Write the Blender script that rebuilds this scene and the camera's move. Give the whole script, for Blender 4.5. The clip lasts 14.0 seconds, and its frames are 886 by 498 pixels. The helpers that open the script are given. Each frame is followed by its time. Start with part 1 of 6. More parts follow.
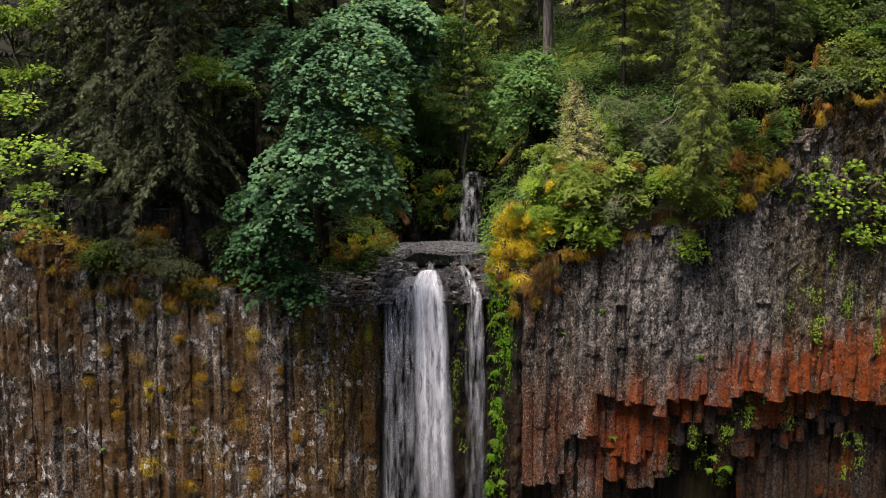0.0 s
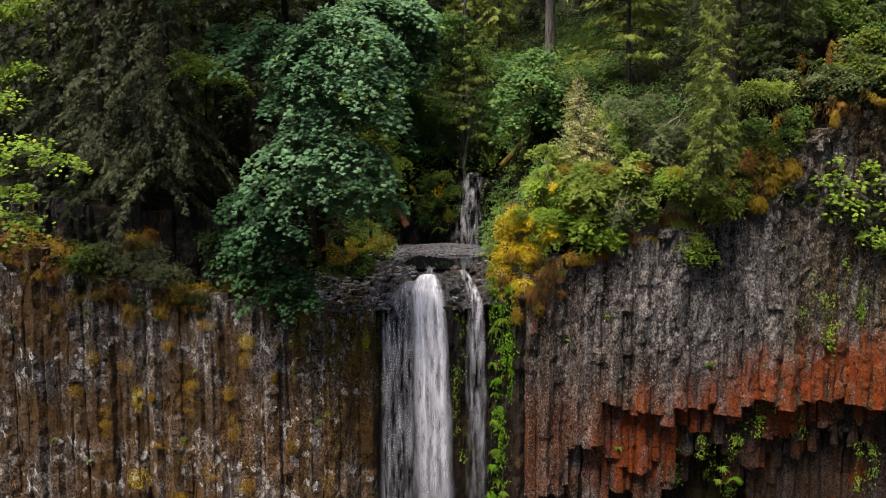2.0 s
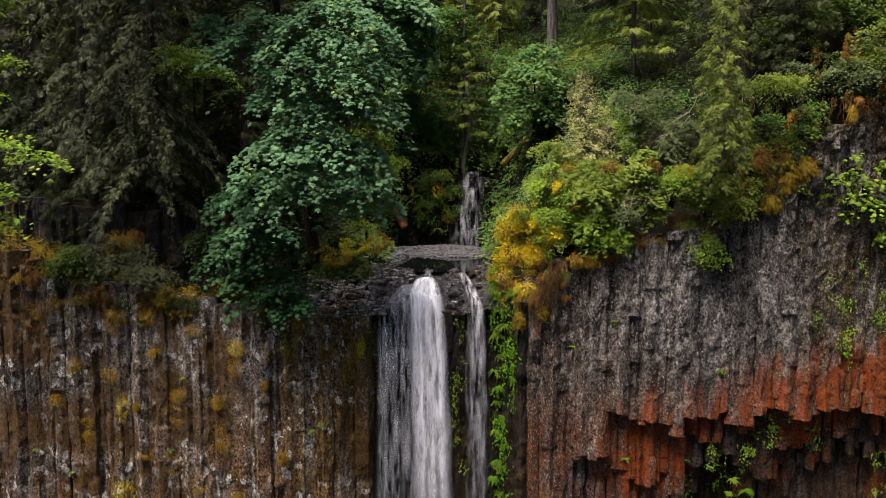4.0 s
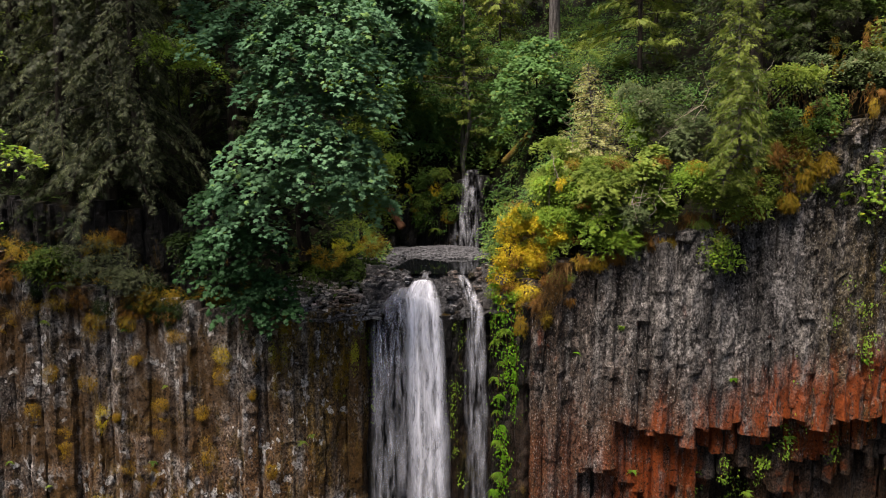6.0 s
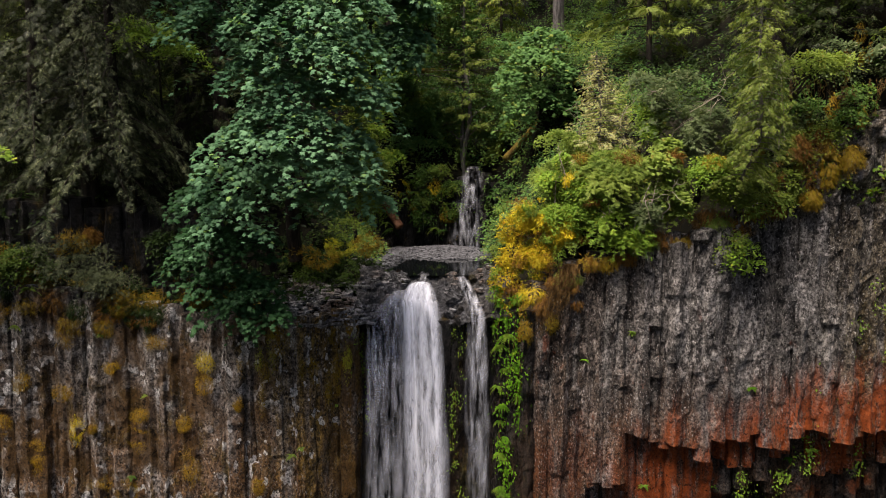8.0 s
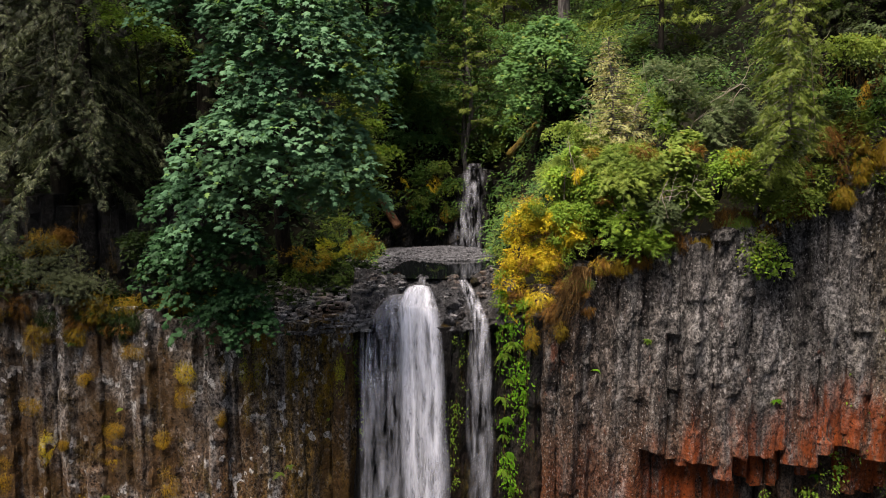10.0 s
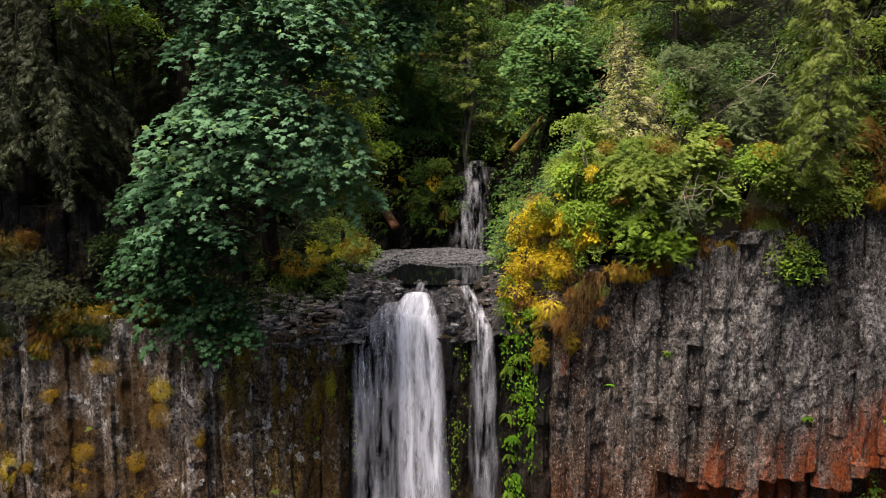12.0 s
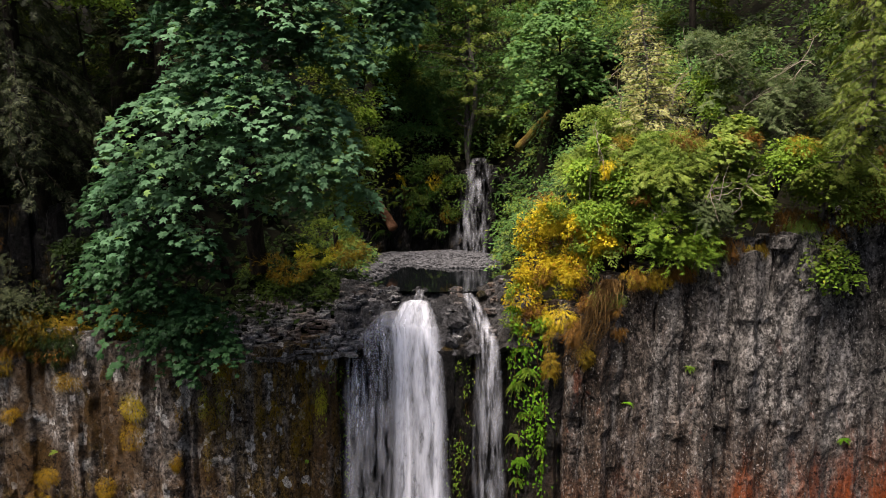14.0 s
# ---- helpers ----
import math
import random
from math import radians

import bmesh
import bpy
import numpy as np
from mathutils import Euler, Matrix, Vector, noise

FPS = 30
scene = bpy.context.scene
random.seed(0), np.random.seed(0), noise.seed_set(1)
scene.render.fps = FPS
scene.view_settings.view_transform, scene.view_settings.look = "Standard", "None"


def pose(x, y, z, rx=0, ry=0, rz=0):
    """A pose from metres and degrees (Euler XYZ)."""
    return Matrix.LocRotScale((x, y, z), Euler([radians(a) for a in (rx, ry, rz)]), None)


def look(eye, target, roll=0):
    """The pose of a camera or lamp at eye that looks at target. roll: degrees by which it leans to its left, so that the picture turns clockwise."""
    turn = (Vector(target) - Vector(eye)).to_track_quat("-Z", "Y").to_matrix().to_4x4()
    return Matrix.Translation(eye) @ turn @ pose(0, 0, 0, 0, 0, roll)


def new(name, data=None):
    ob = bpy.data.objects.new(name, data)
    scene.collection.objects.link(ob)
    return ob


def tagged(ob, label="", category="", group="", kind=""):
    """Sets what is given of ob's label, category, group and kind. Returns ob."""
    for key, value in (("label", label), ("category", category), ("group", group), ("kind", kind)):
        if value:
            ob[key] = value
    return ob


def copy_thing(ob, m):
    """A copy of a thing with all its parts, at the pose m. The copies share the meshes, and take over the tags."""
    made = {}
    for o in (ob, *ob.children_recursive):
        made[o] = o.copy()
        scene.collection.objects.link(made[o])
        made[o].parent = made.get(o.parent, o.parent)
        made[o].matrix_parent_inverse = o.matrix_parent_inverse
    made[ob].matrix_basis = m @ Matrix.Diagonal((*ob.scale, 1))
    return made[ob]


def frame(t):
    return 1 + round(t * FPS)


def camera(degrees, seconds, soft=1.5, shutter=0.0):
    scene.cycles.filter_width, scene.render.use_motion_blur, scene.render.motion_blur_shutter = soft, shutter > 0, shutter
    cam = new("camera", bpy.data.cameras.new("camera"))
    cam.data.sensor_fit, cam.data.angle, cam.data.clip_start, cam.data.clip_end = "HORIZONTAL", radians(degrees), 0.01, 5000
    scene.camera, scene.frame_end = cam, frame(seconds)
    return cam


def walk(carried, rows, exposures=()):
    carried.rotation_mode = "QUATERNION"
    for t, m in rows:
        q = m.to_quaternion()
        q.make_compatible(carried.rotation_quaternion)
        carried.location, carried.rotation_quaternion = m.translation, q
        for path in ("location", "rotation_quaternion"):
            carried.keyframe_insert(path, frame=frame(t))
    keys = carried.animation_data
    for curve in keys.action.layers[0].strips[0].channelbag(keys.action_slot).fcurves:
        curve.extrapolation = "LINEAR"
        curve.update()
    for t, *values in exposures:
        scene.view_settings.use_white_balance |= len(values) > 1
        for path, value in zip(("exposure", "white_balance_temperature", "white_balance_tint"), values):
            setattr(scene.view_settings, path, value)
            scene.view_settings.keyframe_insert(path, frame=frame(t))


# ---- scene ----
cam = camera(66.0, 14.0, 0.75)
METRES, EYE, TILT, SIDE = 13.0, 27.0, -5.0, 0.70
ROWS = [
    (0.0, 0.0, 0.0, 0.0, 0.0, 0.0, -0.0),
    (0.5, -0.0006, 0.0213, 0.0055, -0.01, 0.01, -0.0),
    (1.0, -0.0008, 0.044, 0.0113, -0.01, 0.01, 0.0),
    (1.5, -0.0003, 0.0681, 0.0161, -0.01, 0.02, 0.0),
    (2.0, -0.0001, 0.0935, 0.0204, -0.02, 0.01, 0.0),
    (2.5, 0.0007, 0.1202, 0.0234, -0.02, -0.0, 0.0),
    (3.0, 0.0019, 0.1481, 0.0267, -0.03, 0.0, 0.0),
    (5.5, 0.0142, 0.3048, 0.0304, -0.05, 0.15, 0.01),
    (6.0, 0.0166, 0.3393, 0.031, -0.05, 0.15, 0.0),
    (6.5, 0.0184, 0.375, 0.0314, -0.05, 0.15, -0.01),
    (7.0, 0.0202, 0.4118, 0.0316, -0.05, 0.15, -0.01),
    (7.5, 0.0214, 0.4497, 0.032, -0.05, 0.15, -0.02),
    (8.0, 0.0215, 0.4889, 0.0319, -0.06, 0.15, -0.03),
    (10.5, 0.0211, 0.6959, 0.0411, -0.05, 0.15, -0.04),
    (11.0, 0.0207, 0.7392, 0.0451, -0.05, 0.14, -0.04),
    (11.5, 0.0203, 0.783, 0.0498, -0.06, 0.14, -0.05),
    (12.0, 0.0202, 0.8264, 0.0543, -0.06, 0.11, -0.05),
    (12.5, 0.0194, 0.869, 0.059, -0.06, 0.08, -0.06),
    (13.0, 0.0186, 0.9111, 0.0639, -0.05, 0.05, -0.06),
    (13.5, 0.017, 0.9528, 0.0689, -0.06, 0.03, -0.07),
    (14.0, 0.0157, 0.9943, 0.0748, -0.07, 0.0, -0.07),
]

walk(cam, [(t, pose(0, 0, EYE, TILT, 0, 0) @ pose(METRES * SIDE * x, METRES * y, METRES * SIDE * z, 90 + SIDE * pitch, roll, SIDE * yaw)) for t, x, y, z, yaw, pitch, roll in ROWS],
     [(0.0, 1.27, 6450.0, 22.5), (14.0, 1.44, 6450.0, 22.5)])

# ---- light ----
SUN_UP, SUN_TURN = radians(67), radians(224)
world = bpy.data.worlds.new("world")
scene.world = world
world.use_nodes = True
wn = world.node_tree.nodes
sky = wn.new("ShaderNodeTexSky")
sky.sky_type, sky.sun_disc = "NISHITA", False
sky.sun_elevation, sky.sun_rotation = SUN_UP, SUN_TURN
sky.dust_density = 3.0
world.node_tree.links.new(sky.outputs[0], wn["Background"].inputs["Color"])
wn["Background"].inputs["Strength"].default_value = 0.043
sun = new("sun", bpy.data.lights.new("sun", "SUN"))
sun.data.energy, sun.data.angle, sun.data.color = 5.0, radians(40), (1.0, 0.94, 0.83)
sun.matrix_world = look((60 * math.sin(SUN_TURN) * math.cos(SUN_UP), 60 * math.cos(SUN_TURN) * math.cos(SUN_UP), 60 * math.sin(SUN_UP)), (0, 0, 0))


# ---- small tools ----


def hash3(i, j, k, seed):
    n = (i.astype(np.int64) * 374761393 + j.astype(np.int64) * 668265263 + k.astype(np.int64) * 2147483629 + seed * 974711) & 0xFFFFFFFF
    n = ((n ^ (n >> 13)) * 1274126177) & 0xFFFFFFFF
    n = ((n ^ (n >> 16)) * 2246822519) & 0xFFFFFFFF
    return ((n ^ (n >> 15)) & 0xFFFFFF) / float(0x7FFFFF) - 1.0


def vnoise(p, scale, seed=0):
    """Smooth value noise, -1 to 1, at the points p (n, 3)."""
    q = np.asarray(p, float) * scale
    c = np.floor(q)
    f = q - c
    f = f * f * (3 - 2 * f)
    c = c.astype(np.int64)
    out = 0
    for a in (0, 1):
        for b in (0, 1):
            for d in (0, 1):
                w = (f[:, 0] if a else 1 - f[:, 0]) * (f[:, 1] if b else 1 - f[:, 1]) * (f[:, 2] if d else 1 - f[:, 2])
                out = out + w * hash3(c[:, 0] + a, c[:, 1] + b, c[:, 2] + d, seed)
    return out


def fbm(p, scale, octaves=3, seed=0):
    return sum(vnoise(p, scale * 2 ** o, seed + o) * 0.5 ** o for o in range(octaves))


def unit(v):
    return v / np.maximum(np.linalg.norm(v, axis=-1, keepdims=True), 1e-9)


def mesh_np(name, verts, faces, smooth=False):
    verts, faces = np.asarray(verts, np.float32), np.asarray(faces, np.int32)
    me = bpy.data.meshes.new(name)
    n, k = faces.shape
    me.vertices.add(len(verts))
    me.vertices.foreach_set("co", verts.ravel())
    me.loops.add(n * k)
    me.loops.foreach_set("vertex_index", faces.ravel())
    me.polygons.add(n)
    me.polygons.foreach_set("loop_start", np.arange(n, dtype=np.int32) * k)
    me.update(calc_edges=True)
    me.validate()
    me.polygons.foreach_set("use_smooth", np.full(n, smooth, dtype=bool))
    return me


def part(name, me, material, parent=None, label=""):
    if material and not me.materials:
        me.materials.append(material)
    ob = new(name, me)
    if parent:
        ob.parent = parent
    return tagged(ob, label)


def thing(name, label, category, at=(0, 0, 0), group="", kind=""):
    ob = new(name)
    ob.empty_display_size = 0.2
    ob.location = at
    return tagged(ob, label, category, group, kind)


def joined(pieces):
    """Several (verts, faces) of one face size as one."""
    vs, fs, n = [], [], 0
    for v, f in pieces:
        vs.append(v)
        fs.append(np.asarray(f) + n)
        n += len(v)
    return np.concatenate(vs), np.concatenate(fs)


def tube(points, radii, sides=7):
    points, radii = np.asarray(points, float), np.asarray(radii, float)
    along = unit(np.gradient(points, axis=0))
    ref = np.tile(np.array([0.31, 0.95, 0.05]), (len(points), 1))
    a = unit(np.cross(along, ref))
    b = np.cross(along, a)
    ang = np.arange(sides) / sides * 2 * np.pi
    ring = a[:, None, :] * np.cos(ang)[None, :, None] + b[:, None, :] * np.sin(ang)[None, :, None]
    v = (points[:, None, :] + ring * radii[:, None, None]).reshape(-1, 3)
    i, j = np.meshgrid(np.arange(len(points) - 1), np.arange(sides), indexing="ij")
    j2 = (j + 1) % sides
    f = np.stack([i * sides + j, i * sides + j2, (i + 1) * sides + j2, (i + 1) * sides + j], -1).reshape(-1, 4)
    return v, f


def bend(p0, p1, n, sag=0.0, wander=0.0, seed=0):
    """A wandering line of n points from p0 to p1."""
    t = np.linspace(0, 1, n)[:, None]
    p = np.asarray(p0, float) * (1 - t) + np.asarray(p1, float) * t
    p[:, 2] -= (sag * 4 * t * (1 - t))[:, 0]
    q = np.stack([t[:, 0] * 3 + seed * 1.7, np.full(n, seed * 3.1), np.zeros(n)], 1)
    for a in range(3):
        p[:, a] += vnoise(q, 1.3, seed + a) * wander * np.sin(np.pi * np.clip(t[:, 0], 0, 1)) ** 0.5
    return p


# ---- leaf shapes: stem at the origin, the leaf along +y, its face to +z ----
MAPLE_V = np.array([(0, .38, .05), (0, 0, 0), (.46, .12, -.07), (.29, .36, 0), (.52, .68, -.12), (.22, .66, 0), (0, 1.02, -.14), (-.22, .66, 0), (-.52, .68, -.12), (-.29, .36, 0), (-.46, .12, -.07)])
MAPLE_F = np.array([(0, i, i % 10 + 1) for i in range(1, 11)])
OVAL_V = np.array([(0, 0, 0), (.27, .45, .07), (0, 1, -.10), (-.27, .45, .07)])
OVAL_F = np.array([(0, 1, 2), (0, 2, 3)])


def spray_shape(pairs, wide, long, angle):
    """A twig with needles: thin blades in a flat fan."""
    v, f = [], []

    def blade(x, y, dx, dy, w, z):
        n = len(v)
        px, py = -dy, dx
        m = math.hypot(dx, dy)
        v.extend([(x + px / m * w, y + py / m * w, z), (x - px / m * w, y - py / m * w, z), (x + dx, y + dy, z - 0.05)])
        f.append((n, n + 1, n + 2))
    blade(0, 0, 0, 1.0, wide * 0.8, 0)
    for i in range(pairs):
        t = (i + 0.4) / pairs * 0.85
        for s in (-1, 1):
            blade(0, t, s * math.sin(angle) * long * (1 - 0.6 * t), math.cos(angle) * long * (1 - 0.6 * t), wide, 0.01 * i)
    return np.array(v), np.array(f)


SPRAY_V, SPRAY_F = spray_shape(3, 0.055, 0.5, 0.85)
FROND_V, FROND_F = spray_shape(9, 0.035, 0.30, 1.25)
TUFT_V, TUFT_F = spray_shape(2, 0.035, 0.7, 0.45)
SHAPES = {"maple": (MAPLE_V, MAPLE_F), "oval": (OVAL_V, OVAL_F), "spray": (SPRAY_V, SPRAY_F), "frond": (FROND_V, FROND_F), "tuft": (TUFT_V, TUFT_F)}


def scatter(shape, pos, way, face, size):
    """Leaves of one shape at pos, pointing along way, facing face."""
    tv, tf = SHAPES[shape]
    y = unit(way)
    x = unit(np.cross(y, face))
    z = np.cross(x, y)
    size = np.broadcast_to(np.asarray(size, float), (len(pos),))[:, None, None]
    loc = tv[None] * size
    v = pos[:, None, :] + loc[..., 0:1] * x[:, None, :] + loc[..., 1:2] * y[:, None, :] + loc[..., 2:3] * z[:, None, :]
    f = tf[None] + (np.arange(len(pos)) * len(tv))[:, None, None]
    return v.reshape(-1, 3), f.reshape(-1, 3)


def pads(centres, normals, radius, count, shape, size, spread=0.35, droop=0.5, seed=1):
    """Umbrella-like pads of leaves, one at each centre."""
    r = np.random.default_rng(seed)
    n = len(centres)
    k = count
    radius = np.broadcast_to(np.asarray(radius, float), (n,))
    normals = unit(unit(normals) * 0.6 + np.array([0, -0.2, 0.7]))
    c, nn = np.repeat(centres, k, 0), np.repeat(normals, k, 0)
    rad = np.repeat(radius, k)
    a = unit(np.cross(nn, np.array([0.2, 0.1, 1.0]) + 0 * nn))
    b = np.cross(nn, a)
    rr, th = np.sqrt(r.random(n * k)), r.random(n * k) * 2 * np.pi
    out = a * np.cos(th)[:, None] + b * np.sin(th)[:, None]
    lobes = 1 + 0.35 * np.sin(th * 3 + c[:, 0] * 9.0 + c[:, 2] * 5.0) + 0.15 * np.sin(th * 5 + c[:, 1] * 7.0)
    rr = rr * lobes
    pos = c + out * (rr * rad)[:, None] + nn * ((0.35 - 0.45 * rr ** 2) * rad + r.normal(0, spread * 0.35, n * k) * rad)[:, None]
    pos[:, 2] -= droop * 0.6 * rr ** 2 * rad
    way = out + nn * 0.5 + r.normal(0, 0.45, (n * k, 3))
    way[:, 2] -= droop
    face = nn * 0.7 + np.array([0, -0.40, 0.60]) + r.normal(0, 0.27, (n * k, 3))
    return scatter(shape, pos, way, face, size * r.uniform(0.6, 1.25, n * k))


# ---- materials ----
def nodes(name):
    m = bpy.data.materials.new(name)
    m.use_nodes = True
    t = m.node_tree
    return m, t, t.nodes["Principled BSDF"]


def link(t, a, b):
    t.links.new(a, b)


def world_noise(t, scale, stretch=(1, 1, 1), detail=4, rough=0.55, at=(0, 0, 0)):
    geo = t.nodes.new("ShaderNodeNewGeometry")
    mp = t.nodes.new("ShaderNodeMapping")
    mp.inputs["Scale"].default_value = stretch
    mp.inputs["Location"].default_value = at
    nz = t.nodes.new("ShaderNodeTexNoise")
    nz.inputs["Scale"].default_value, nz.inputs["Detail"].default_value, nz.inputs["Roughness"].default_value = scale, detail, rough
    link(t, geo.outputs["Position"], mp.inputs["Vector"])
    link(t, mp.outputs["Vector"], nz.inputs["Vector"])
    return nz.outputs["Fac"]


def ramp(t, fac, lo, hi, a=0.0, b=1.0):
    mr = t.nodes.new("ShaderNodeMapRange")
    mr.interpolation_type = "SMOOTHSTEP"
    link(t, fac, mr.inputs["Value"])
    for key, value in (("From Min", lo), ("From Max", hi), ("To Min", a), ("To Max", b)):
        mr.inputs[key].default_value = value
    return mr.outputs["Result"]


def calc(t, op, a, b):
    n = t.nodes.new("ShaderNodeMath")
    n.operation = op
    for i, s in enumerate((a, b)):
        if isinstance(s, (int, float)):
            n.inputs[i].default_value = s
        else:
            link(t, s, n.inputs[i])
    return n.outputs[0]


def blend(t, fac, a, b, mode="MIX"):
    n = t.nodes.new("ShaderNodeMix")
    n.data_type, n.blend_type = "RGBA", mode
    for sock, s in ((n.inputs[0], fac), (n.inputs[6], a), (n.inputs[7], b)):
        if isinstance(s, (int, float)):
            sock.default_value = s
        elif isinstance(s, tuple):
            sock.default_value = (*s, 1)
        else:
            link(t, s, sock)
    return n.outputs[2]


def height(t):
    geo = t.nodes.new("ShaderNodeNewGeometry")
    sep = t.nodes.new("ShaderNodeSeparateXYZ")
    link(t, geo.outputs["Position"], sep.inputs[0])
    return sep.outputs


def bumped(t, bsdf, fac, strength, distance):
    b = t.nodes.new("ShaderNodeBump")
    b.inputs["Strength"].default_value, b.inputs["Distance"].default_value = strength, distance
    link(t, fac, b.inputs["Height"])
    link(t, b.outputs[0], bsdf.inputs["Normal"])


def foliage(name, low, high, odd=None, odd_share=0.06, glow=0.3, rough=0.5, patch=0.35, sheen=0.07):
    """Leaves: colour varies leaf by leaf and in patches; some light comes through."""
    m, t, bsdf = nodes(name)
    geo = t.nodes.new("ShaderNodeNewGeometry")
    rnd = geo.outputs["Random Per Island"]
    pat = ramp(t, world_noise(t, patch, detail=3), 0.3, 0.7)
    mix = calc(t, "ADD", calc(t, "MULTIPLY", rnd, 0.42), calc(t, "MULTIPLY", pat, 0.58))
    col = blend(t, mix, low, high)
    if odd:
        col = blend(t, calc(t, "MULTIPLY", calc(t, "GREATER_THAN", rnd, 1 - odd_share), 0.8), col, odd)
    link(t, col, bsdf.inputs["Base Color"])
    bsdf.inputs["Roughness"].default_value = rough
    bsdf.inputs["Specular IOR Level"].default_value = sheen
    tr = t.nodes.new("ShaderNodeBsdfTranslucent")
    link(t, blend(t, 1.0, col, (1.1, 1.15, 0.65), "MULTIPLY"), tr.inputs["Color"])
    mx = t.nodes.new("ShaderNodeMixShader")
    mx.inputs[0].default_value = glow
    link(t, bsdf.outputs[0], mx.inputs[1])
    link(t, tr.outputs[0], mx.inputs[2])
    link(t, mx.outputs[0], t.nodes["Material Output"].inputs["Surface"])
    return m


def plain(name, a, b, scale, rough=0.85, stretch=(1, 1, 1), bump=0.5, depth=0.03):
    """A natural surface of two colours in two scales of noise."""
    m, t, bsdf = nodes(name)
    big = ramp(t, world_noise(t, scale, stretch), 0.3, 0.7)
    fine = world_noise(t, scale * 7, stretch, 5, 0.65)
    col = blend(t, big, a, b)
    col = blend(t, 1.0, col, blend(t, ramp(t, fine, 0.25, 0.75), (0.55, 0.55, 0.55), (1.4, 1.4, 1.4)), "MULTIPLY")
    link(t, col, bsdf.inputs["Base Color"])
    bsdf.inputs["Roughness"].default_value = rough
    bsdf.inputs["Specular IOR Level"].default_value = 0.08
    bumped(t, bsdf, fine, bump, depth)
    return m


def rock(name, dark, mid, pale, stain, stain_lo, stain_hi, lichen=0.0, moss=0.0, rough=0.8, band=None, warm=(0.10, 0.05, 0.025), speck=0.5, gloss=0.12, seep_shade=()):
    """Basalt: vertical streaks, grain, pale specks and lichen, moss, and iron stain (band: heights between which it is strong)."""
    m, t, bsdf = nodes(name)
    streak = world_noise(t, 1.0, (2.2, 2.2, 0.22), 3, 0.55)
    wide = world_noise(t, 0.5, (1.2, 1.2, 0.35), 4, 0.55, (2, 5, 7))
    grain = world_noise(t, 9.0, (1, 1, 0.85), 8, 0.76)
    clot = world_noise(t, 3.0, (1.2, 1.2, 0.7), 7, 0.74, (3, 9, 1))
    col = blend(t, ramp(t, calc(t, "ADD", calc(t, "MULTIPLY", streak, 0.65), calc(t, "MULTIPLY", wide, 0.35)), 0.36, 0.60), dark, mid)
    col = blend(t, calc(t, "MULTIPLY", ramp(t, clot, 0.44, 0.62), ramp(t, wide, 0.44, 0.58, 0.15, 0.75)), col, pale)
    xyz = height(t)
    fac = ramp(t, world_noise(t, 0.35, (1, 1, 0.8), 5, 0.62, (5, 2, 8)), stain_lo, stain_hi, 0, 0.85)
    if band:
        level = calc(t, "SUBTRACT", xyz[2], ramp(t, xyz[0], 7.0, 22.0, -1.6, 2.2))
        edge = calc(t, "ADD", level, calc(t, "MULTIPLY", calc(t, "SUBTRACT", world_noise(t, 0.8, (1.4, 1.4, 0.35), 6, 0.72), 0.5), 7.0))
        fac = calc(t, "MULTIPLY", ramp(t, edge, band[1], band[2], 1, 0), ramp(t, edge, band[0] - 3.0, band[0] - 0.8, 0.12, 1))
        fac = calc(t, "MULTIPLY", fac, ramp(t, world_noise(t, 1.8, (1.5, 1.5, 0.35), 6, 0.72, (1, 1, 4)), 0.36, 0.56, 0.05, 1.0))
        fac = calc(t, "MULTIPLY", fac, ramp(t, xyz[0], 6.8, 9.5, 0.25, 1.0))
        spots = calc(t, "MULTIPLY", ramp(t, world_noise(t, 1.3, (1.2, 1.2, 0.6), 5, 0.65, (9, 4, 6)), 0.60, 0.70, 0, 0.5), ramp(t, xyz[2], 23.0, 19.0))
        fac = calc(t, "MAXIMUM", fac, spots)
    rust = fac
    low = calc(t, "MULTIPLY", ramp(t, xyz[2], 21.0, 13.5, 0, 0.9), ramp(t, world_noise(t, 0.9, (1.6, 1.6, 0.3), 5, 0.65, (8, 1, 1)), 0.36, 0.58))
    col = blend(t, low, col, warm)
    if moss:
        patch = ramp(t, world_noise(t, 1.1, (1.3, 1.3, 0.55), 6, 0.68, (2, 7, 3)), 0.62 - moss * 0.2, 0.70 - moss * 0.16)
        col = blend(t, calc(t, "MULTIPLY", patch, 0.8), col, blend(t, ramp(t, clot, 0.35, 0.65), (0.035, 0.022, 0.005), (0.10, 0.065, 0.008)))
    # zones along x: seepage stains, and one of painted shade far west
    for start, end, zone_low, zone_high in seep_shade:
        runs = ramp(t, world_noise(t, 1.0, (2.6, 2.6, 0.16), 4, 0.6, (1, 8, 5)), 0.36, 0.56)
        near = calc(t, "MULTIPLY", ramp(t, xyz[0], start, end), ramp(t, xyz[2], 11.0, 16.0, 0.35, 1.0))
        col = blend(t, calc(t, "MULTIPLY", runs, calc(t, "MULTIPLY", near, 0.85)), col, blend(t, ramp(t, clot, 0.40, 0.62), zone_low, zone_high))
    if lichen:
        spot = ramp(t, world_noise(t, 2.6, (1, 1, 0.75), 2, 0.4, (4, 4, 9)), 0.725 - lichen * 0.1, 0.74 - lichen * 0.1)
        zone = ramp(t, world_noise(t, 0.35, (1, 1, 1), 3, 0.5, (6, 1, 2)), 0.40, 0.56)
        col = blend(t, calc(t, "MULTIPLY", calc(t, "MULTIPLY", spot, zone), 0.85), col, (0.40, 0.39, 0.355))
